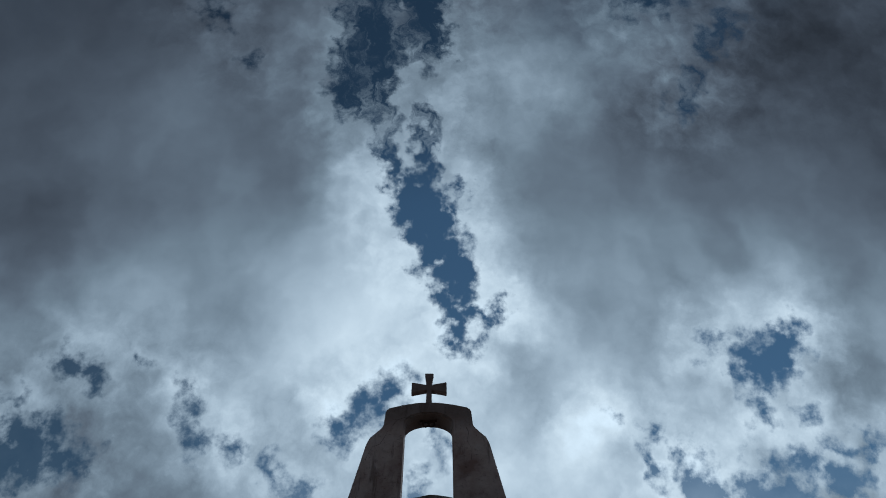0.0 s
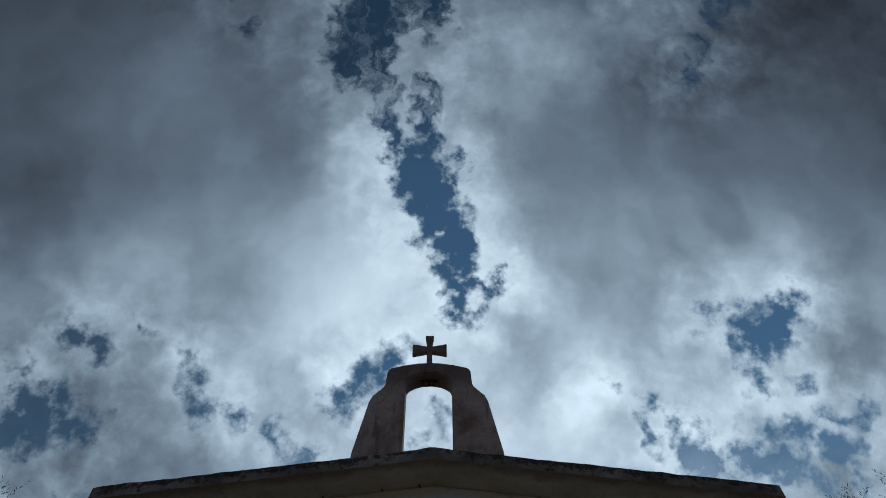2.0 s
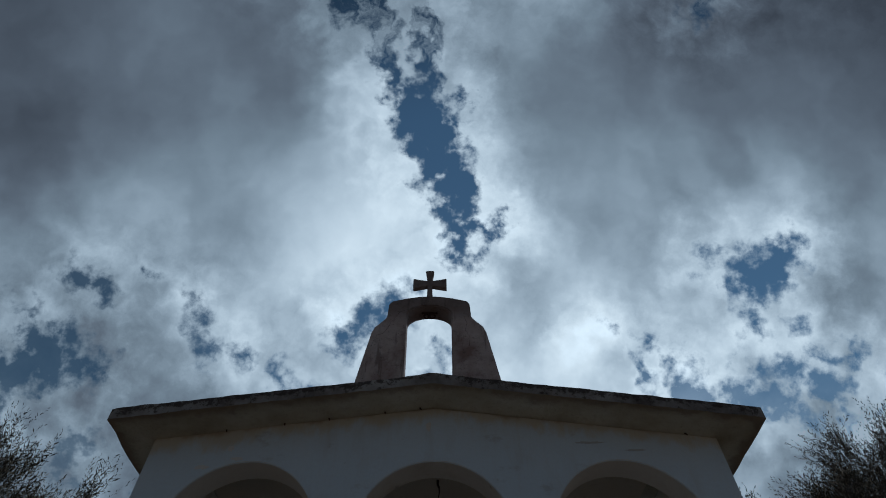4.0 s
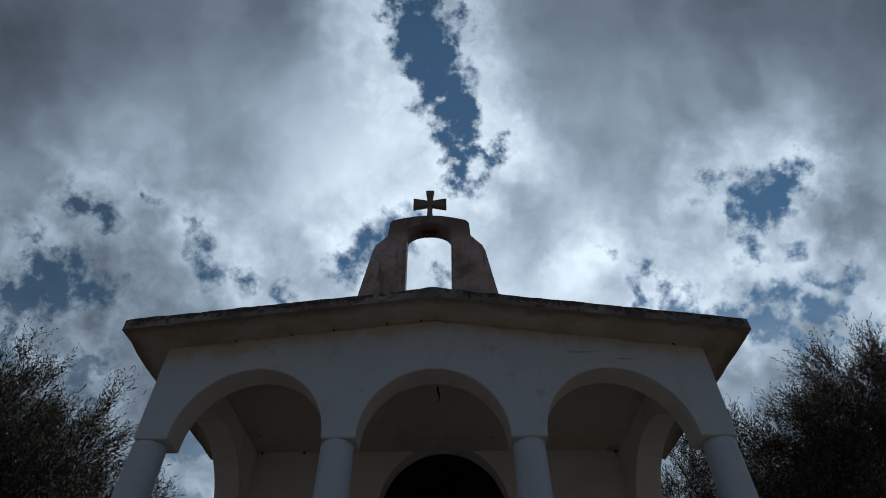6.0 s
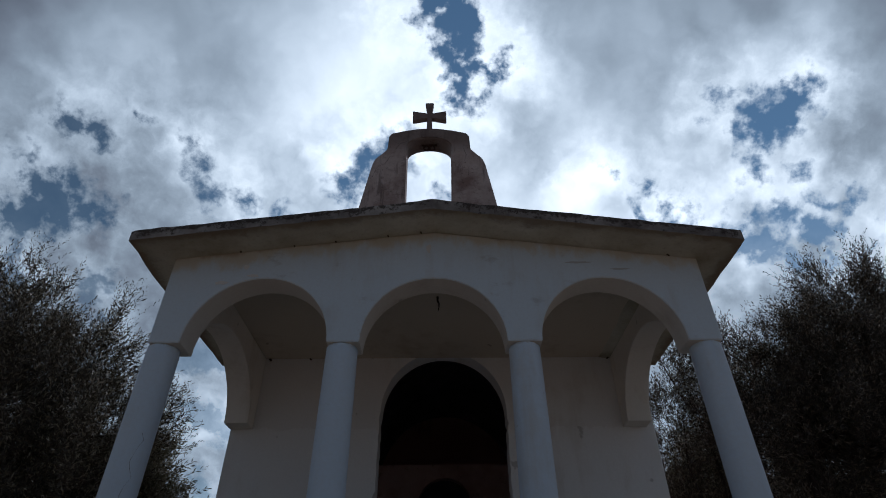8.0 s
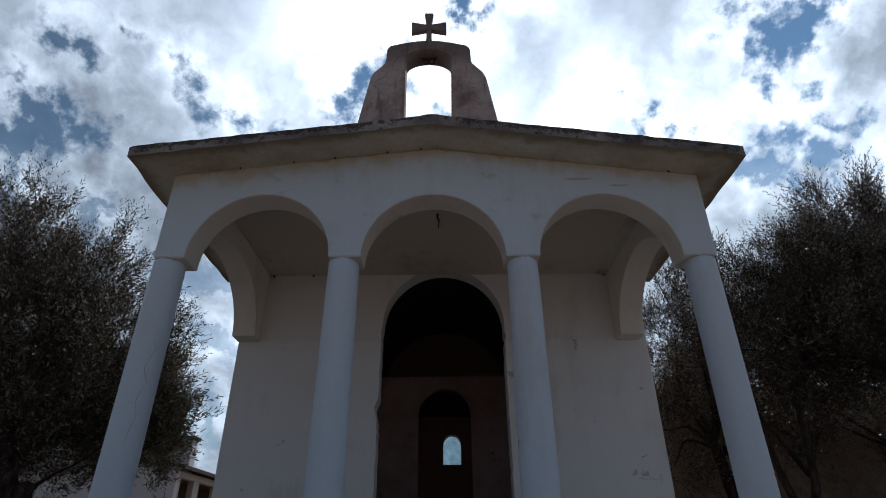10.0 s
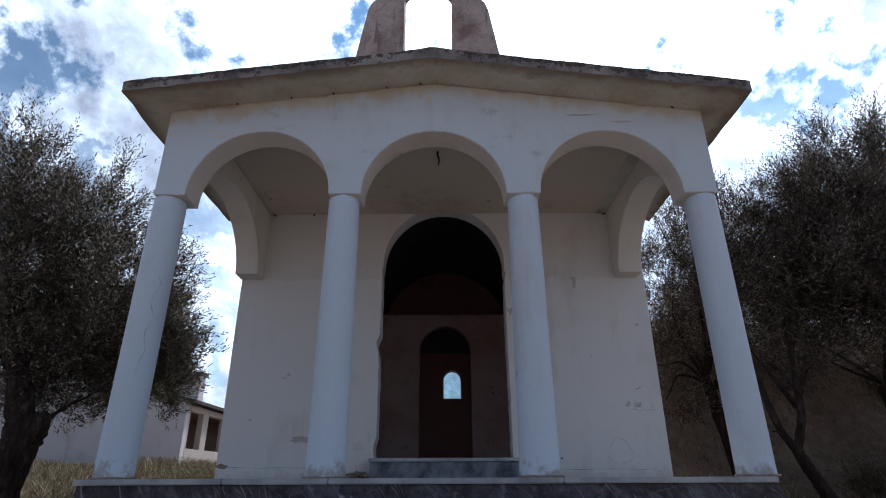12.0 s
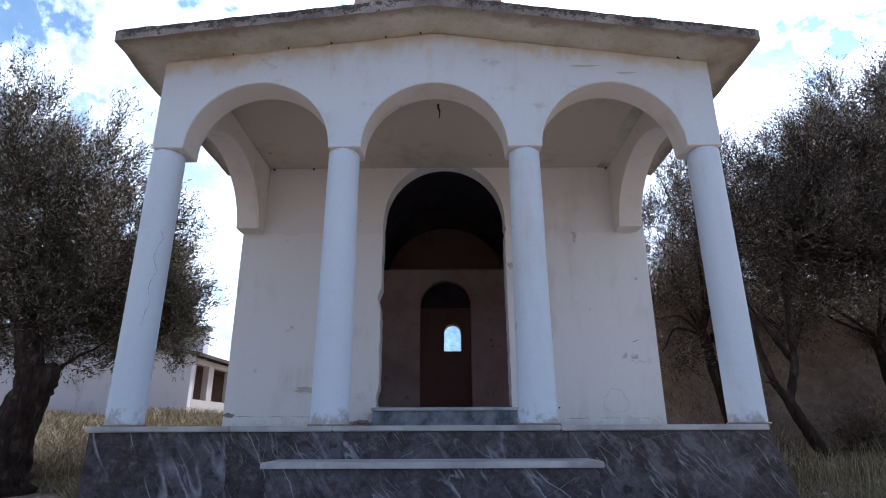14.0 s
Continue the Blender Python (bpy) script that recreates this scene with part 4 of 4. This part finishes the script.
for i in range(60):
    bmc = bmesh.new()
    bmesh.ops.create_icosphere(bmc, subdivisions=1, radius=1)
    r = rng.uniform(0.012, 0.034)
    off = rng.gauss(0, 0.10)
    c = Vector((-0.76 + off, rng.gauss(5.90, 0.05), FLOOR + r * 0.5 + rng.uniform(0, 0.05) * math.exp(-(off / 0.09) ** 2)))
    for vert in bmc.verts:
        vert.co = c + Vector((vert.co.x * r * rng.uniform(0.8, 1.5), vert.co.y * r * 1.2, vert.co.z * r * rng.uniform(0.5, 0.9)))
    tmp = bpy.data.meshes.new("tmp")
    bmc.to_mesh(tmp)
    bmc.free()
    chips.append(tmp)
bm = bmesh.new()
for tmp in chips:
    bm.from_mesh(tmp)
    bpy.data.meshes.remove(tmp)
tagged(part("rubble", bm, RUBBLE), "small heap of fallen plaster and dry leaves", "rubble", kind="stuff")

# ---- olive trees ----


def crown_leaves(blobs, count, seed, leaf=0.07, rise=0.62):
    """Leaves in rows along sprigs; the sprigs stand in tufts, thickest towards the outside of each clump."""
    rng = np.random.default_rng(seed)
    vols = np.array([b[3] ** 2.4 for b in blobs])
    out = []
    per = 18
    for b, share in zip(blobs, vols / vols.sum()):
        n = max(1, int(count * share / per))
        c, r = np.array(b[:3]), b[3]
        tufts = max(8, n // 20)
        d = rng.normal(size=(tufts, 3))
        d /= np.linalg.norm(d, axis=1)[:, None]
        rad = r * rng.random(tufts) ** 0.36
        rad *= 1 + 0.5 * np.array([noise.noise((q * 2.4 + c).tolist()) for q in d])
        pick = rng.integers(0, tufts, n)
        root = (c + d * rad[:, None])[pick] + rng.normal(size=(n, 3)) * 0.065
        aim = d[pick] * 0.7 + rng.normal(size=(n, 3)) * 0.34 + np.array([0, 0, rise])
        aim /= np.linalg.norm(aim, axis=1)[:, None]
        length = rng.uniform(0.15, 0.50, n)
        along = np.linspace(0.04, 1, per)
        base = (root[:, None] + aim[:, None] * (length[:, None] * along)[..., None]).reshape(-1, 3)
        out_way = np.cross(np.repeat(aim, per, 0), rng.normal(size=(n * per, 3)))
        out_way /= np.linalg.norm(out_way, axis=1)[:, None]
        way_ = np.repeat(aim, per, 0) * rng.uniform(0.5, 1.0, (n * per, 1)) + out_way * rng.uniform(0.35, 0.9, (n * per, 1))
        way_ /= np.linalg.norm(way_, axis=1)[:, None]
        wide = np.cross(way_, rng.normal(size=(n * per, 3)))
        wide /= np.linalg.norm(wide, axis=1)[:, None]
        ln = rng.uniform(0.65, 1.25, (n * per, 1)) * leaf
        wd = ln * rng.uniform(0.09, 0.13, (n * per, 1))
        mid = base + way_ * ln * 0.5
        out.append(np.stack([base, mid - wide * wd, base + way_ * ln, mid + wide * wd], 1))
    return np.concatenate(out)


def olive_tree(label, limbs, blobs, count, seed, mat=None, leaf=0.068, group="olive trees"):
    tree = thing("olive_tree", label, "tree", limbs[0][0][0], group)
    back = Matrix.Translation(-Vector(limbs[0][0][0]))
    for i, (pts, radii) in enumerate(limbs):
        p, r = spline(pts, radii, 5)
        ob = part("trunk" if i == 0 else "limb", tube(p, r, 12 if i == 0 else 8, 0.25, seed + i), BARK, tree)
        ob.matrix_parent_inverse = back
        smooth(ob, 60)
    rng = random.Random(seed)
    stem = Vector(limbs[0][0][-1])
    for b in blobs:
        tip = Vector(b[:3])
        src = min((Vector(q) for pts, _ in limbs for q in pts[1:]), key=lambda q: (q - tip).length)
        bend = (src + tip) / 2 + Vector((rng.uniform(-0.2, 0.2), rng.uniform(-0.2, 0.2), rng.uniform(-0.1, 0.2)))
        p, r = spline([src, bend, tip, tip + (tip - bend) * 0.5], [0.027, 0.018, 0.011, 0.003], 4)
        part("limb", tube(p, r, 6, 0.2, seed), BARK, tree).matrix_parent_inverse = back
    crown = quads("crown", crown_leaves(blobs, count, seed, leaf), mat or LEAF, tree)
    crown.matrix_parent_inverse = back
    return tree


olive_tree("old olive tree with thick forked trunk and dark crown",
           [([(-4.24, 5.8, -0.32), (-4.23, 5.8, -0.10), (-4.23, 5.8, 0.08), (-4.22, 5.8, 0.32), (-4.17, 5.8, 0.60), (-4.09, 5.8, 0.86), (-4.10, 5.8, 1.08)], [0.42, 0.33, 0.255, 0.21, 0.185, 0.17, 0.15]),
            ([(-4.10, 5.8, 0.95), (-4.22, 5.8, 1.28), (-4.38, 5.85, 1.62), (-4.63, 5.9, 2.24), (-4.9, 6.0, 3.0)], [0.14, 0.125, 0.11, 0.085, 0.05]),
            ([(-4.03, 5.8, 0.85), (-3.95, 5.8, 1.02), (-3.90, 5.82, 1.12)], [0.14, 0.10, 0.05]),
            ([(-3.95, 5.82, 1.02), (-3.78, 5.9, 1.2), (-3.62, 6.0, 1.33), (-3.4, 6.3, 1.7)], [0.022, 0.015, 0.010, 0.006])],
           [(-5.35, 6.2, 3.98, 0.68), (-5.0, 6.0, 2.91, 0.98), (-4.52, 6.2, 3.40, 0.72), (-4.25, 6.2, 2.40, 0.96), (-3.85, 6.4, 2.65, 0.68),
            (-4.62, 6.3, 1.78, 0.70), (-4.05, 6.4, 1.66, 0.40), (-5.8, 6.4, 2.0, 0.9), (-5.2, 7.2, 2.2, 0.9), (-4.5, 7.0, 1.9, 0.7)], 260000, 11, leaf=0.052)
olive_tree("olive tree behind the porch, sunlight painted into its pale leaves",
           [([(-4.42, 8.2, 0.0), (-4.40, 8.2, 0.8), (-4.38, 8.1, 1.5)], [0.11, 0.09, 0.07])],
           [(-3.85, 7.2, 2.45, 0.38), (-3.95, 7.4, 1.74, 0.52), (-4.42, 8.0, 2.2, 0.66), (-3.34, 6.9, 1.64, 0.27), (-3.38, 6.95, 2.02, 0.27)], 58000, 12, LEAF_SUNLIT)
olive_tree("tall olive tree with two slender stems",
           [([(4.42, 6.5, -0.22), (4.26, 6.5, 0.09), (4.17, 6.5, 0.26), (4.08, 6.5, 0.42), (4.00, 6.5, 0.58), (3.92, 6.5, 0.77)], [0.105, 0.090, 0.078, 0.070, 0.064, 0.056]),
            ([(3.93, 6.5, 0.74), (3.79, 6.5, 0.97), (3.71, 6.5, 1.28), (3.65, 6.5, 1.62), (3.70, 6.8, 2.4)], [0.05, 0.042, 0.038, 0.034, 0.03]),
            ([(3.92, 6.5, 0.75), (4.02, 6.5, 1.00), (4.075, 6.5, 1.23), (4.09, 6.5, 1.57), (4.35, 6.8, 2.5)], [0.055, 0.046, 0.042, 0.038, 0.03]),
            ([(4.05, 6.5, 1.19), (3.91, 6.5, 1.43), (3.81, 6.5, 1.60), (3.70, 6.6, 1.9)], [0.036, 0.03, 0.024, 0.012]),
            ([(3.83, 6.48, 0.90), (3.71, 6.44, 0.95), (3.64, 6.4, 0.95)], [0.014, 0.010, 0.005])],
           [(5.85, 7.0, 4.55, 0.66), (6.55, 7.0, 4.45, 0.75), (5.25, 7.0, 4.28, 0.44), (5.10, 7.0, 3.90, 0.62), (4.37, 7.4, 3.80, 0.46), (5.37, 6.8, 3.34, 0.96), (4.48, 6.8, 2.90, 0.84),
            (4.02, 7.2, 2.86, 0.64), (5.35, 6.6, 2.50, 0.66), (4.38, 6.8, 2.05, 0.42), (6.1, 6.9, 2.75, 0.6), (6.4, 6.9, 3.6, 0.95), (5.4, 7.6, 3.3, 0.8), (6.3, 7.8, 3.6, 0.9)], 330000, 13, LEAF_SHADED, leaf=0.05)
olive_tree("leafy olive tree close behind the chapel side",
           [([(4.4, 8.6, 0.0), (4.2, 8.55, 0.9), (4.0, 8.5, 1.8)], [0.12, 0.10, 0.07])],
           [(3.74, 8.5, 3.35, 0.60), (3.75, 8.5, 4.15, 0.50), (4.55, 8.6, 4.55, 0.60), (3.62, 8.5, 2.40, 0.50), (3.42, 8.5, 1.66, 0.36), (3.40, 8.4, 2.05, 0.34), (4.4, 8.7, 3.2, 0.7)], 66000, 14, leaf=0.052)
olive_tree("olive tree on the bank, sunlight painted into its pale leaves",
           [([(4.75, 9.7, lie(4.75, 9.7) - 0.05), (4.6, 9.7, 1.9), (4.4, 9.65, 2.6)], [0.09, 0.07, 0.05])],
           [(4.15, 9.6, 2.92, 0.42), (4.5, 9.7, 2.62, 0.42), (4.75, 9.7, 3.2, 0.45)], 20000, 16, LEAF_SUNLIT)
olive_tree("broad olive tree at the foot of the earth bank",
           [([(7.05, 8.8, 0.05), (6.98, 8.8, 1.0), (6.8, 8.7, 1.8)], [0.16, 0.13, 0.10])],
           [(7.0, 8.8, 3.0, 0.9), (5.9, 8.9, 2.9, 0.6), (5.0, 8.9, 2.8, 0.5), (8.0, 8.8, 3.1, 0.9), (7.2, 8.8, 4.1, 0.8), (8.8, 8.9, 3.2, 0.9)], 95000, 15)

# ---- neighbouring house and boundary wall ----
HX, HZ = -7.98, 0.72
house = thing("house", "abandoned low house with bare grey wall and open veranda", "house", (HX, 18, HZ))
HB = Matrix.Translation((-HX, -18, -HZ))


def house_part(name, bm, mat, label="", under=None):
    ob = part(name, bm, mat, under or house, label)
    ob.matrix_parent_inverse = HB
    return ob


house_part("front_wall", box(-24, HX, 18.0, 18.25, HZ - 0.2, 2.78, 0.01), HOUSE)
house_part("back_wall", box(-24, HX, 25.75, 26.0, HZ - 0.2, 2.78), HOUSE)
house_part("veranda_back", box(-9.6, -9.4, 18.255, 25.745, HZ - 0.2, 2.78), VERANDA_SHADE)
house_part("veranda_ceiling", box(-9.395, HX - 0.225, 18.255, 25.745, 2.60, 2.70), VERANDA_SHADE)
house_part("veranda_floor", box(-9.395, HX - 0.225, 18.255, 25.745, HZ - 0.2, HZ + 0.05), VERANDA_SHADE)
house_part("parapet", box(HX - 0.22, HX, 18.255, 25.745, HZ - 0.2, 1.40, 0.01), HOUSE_PALE)
for y in (18.26, 19.38, 21.3, 23.2, 25.2):
    house_part("post", box(HX - 0.21, HX - 0.01, y, y + (0.12 if y < 18.5 else 0.45), 1.40, 2.52, 0.01), HOUSE_PALE)
house_part("lintel", box(HX - 0.22, HX, 18.255, 25.745, 2.52, 2.70, 0.01), HOUSE_PALE)
house_part("roof", prism([(-10.9, 3.35), (HX + 0.28, 2.72), (HX + 0.28, 2.82), (-10.9, 3.45)], 17.85, 26.2, "y"), TILE, "low clay roof over the veranda")
house_part("upper_wall", box(-24, -8.42, 19.7, 20.1, 2.8, 3.86), HOUSE)
house_part("upper_slab", box(-24.1, -8.36, 19.62, 20.18, 3.862, 3.98), CONCRETE)

# ---- dry grass ----


def blades(zones, seed):
    rng = np.random.default_rng(seed)
    out = []
    for x0, x1, y0, y1, n, hgt in zones:
        clump = rng.uniform((x0, y0), (x1, y1), (max(1, n // 25), 2))
        root = np.repeat(clump, 25, 0) + rng.normal(size=(max(1, n // 25) * 25, 2)) * 0.10
        root = root[(root[:, 0] > -0.60 * root[:, 1]) | (root[:, 1] > 5.9)]
        m = len(root)
        h = rng.uniform(0.35, 1.15, (m, 1)) * hgt * (0.6 + 0.4 * np.sin(root[:, :1] * 1.7) * np.cos(root[:, 1:] * 1.3))
        lean = rng.normal(size=(m, 2)) * (0.40 if hgt < 0.6 else 0.16)
        side = rng.normal(size=(m, 2))
        side /= np.linalg.norm(side, axis=1)[:, None]
        w = 0.0027 + 0.0011 * (root[:, 1:] - 4).clip(0, 14)
        zero = np.array([[lie(px, py)] for px, py in root.tolist()])
        mid = root + lean * h * 0.38
        tip = root + lean * h
        a = np.concatenate([root - side * w / 2, zero], 1)
        b = np.concatenate([root + side * w / 2, zero], 1)
        c = np.concatenate([mid + side * w * 0.4, zero + h * 0.58], 1)
        d = np.concatenate([mid - side * w * 0.4, zero + h * 0.58], 1)
        e = np.concatenate([tip + side * w * 0.08, zero + h * 0.98], 1)
        f = np.concatenate([tip - side * w * 0.08, zero + h], 1)
        out.append(np.stack([a, b, c, d], 1))
        out.append(np.stack([d, c, e, f], 1))
    return np.concatenate(out)


grass = quads("dry_grass", blades([(-6, -2.4, 5.3, 8, 110000, 0.19), (-3, -2.4, 4.0, 5.3, 9000, 0.16), (-9, -6, 4.4, 9, 20000, 0.32), (-6, -2.5, 8, 13, 55000, 0.30), (-16, -6, 9, 18, 45000, 0.36), (-6, -2.5, 13, 18, 30000, 0.34), (3.0, 9.5, 8.9, 11.0, 22000, 0.15), (2.4, 5.2, 4.6, 8.6, 70000, 0.20), (3.6, 5.4, 6.0, 7.2, 9000, 0.46), (5.2, 9, 4.4, 9, 30000, 0.30), (-7, -2.4, 6.0, 9, 3500, 0.46), (2.4, 6, 5.4, 8.6, 5000, 0.62)], 21), STRAW)
tagged(grass, "dry straw-coloured grass", "grass", kind="stuff")


# ---- scrub on the bank and loose stones ----
def scrub(x, y, wide, tall, seed, count=9000):
    """A dry bush: bare stems from one root with thin leaves round their upper ends."""
    z = lie(x, y)
    bush = thing("dry_shrub", "dry brown shrub on the earth bank", "shrub", (x, y, z), "dry shrubs")
    r = random.Random(seed)
    tips = []
    for i in range(9):
        a = 2 * math.pi * i / 9 + r.uniform(-0.3, 0.3)
        k = r.uniform(0.3, 0.95)
        tip = Vector((math.cos(a) * wide * k, math.sin(a) * wide * k * 0.7, tall * r.uniform(0.55, 1.0)))
        p, q = spline([(0, 0, -0.1), tip * 0.5 + Vector((0, 0, tall * 0.1)), tip], [0.022, 0.013, 0.005], 4)
        part("stem", tube(p, q, 5, 0.2, seed + i), BARK, bush)
        tips.append((*(tip * 0.85), wide * r.uniform(0.28, 0.42)))
    quads("foliage", crown_leaves(tips, count, seed, 0.05, 0.7), SCRUB, bush)
    return bush


for i, (x, y, w, t) in enumerate(((4.6, 9.9, 0.55, 0.9), (6.1, 9.7, 0.75, 0.8), (7.6, 9.6, 0.6, 0.7), (5.4, 10.8, 0.7, 1.1), (3.5, 10.2, 0.45, 0.8), (8.6, 10.4, 0.8, 1.0), (6.6, 8.2, 0.45, 0.5), (5.7, 7.9, 0.35, 0.4))):
    scrub(x, y, w, t, 60 + i)


def field_stone(x, y, size, seed, label):
    bm = bmesh.new()
    bmesh.ops.create_icosphere(bm, subdivisions=2, radius=1)
    for vert in bm.verts:
        n = vert.co.normalized()
        k = 1 + 0.28 * noise.noise(n * 1.6 + Vector((seed, 0, 0))) + 0.10 * noise.noise(n * 5 + Vector((0, seed, 0)))
        vert.co = Vector((n.x * size * 1.25 * k, n.y * size * k, n.z * size * 0.72 * k))
    ob = smooth(part("stone", bm, STONE), 35)
    ob.location = (x, y, lie(x, y) + size * 0.35)
    ob.rotation_euler = (0, 0, seed)
    return tagged(ob, label, "stone", group="loose stones")


for x, y, size in ((3.93, 6.6, 0.17), (-4.42, 6.76, 0.07), (-3.05, 6.9, 0.06), (-2.95, 7.4, 0.05), (3.3, 5.2, 0.05)):
    field_stone(x, y, size, x * 3.1 + y, "grey field stone lying in dry grass" if size > 0.1 else "small pale stone in dry grass")
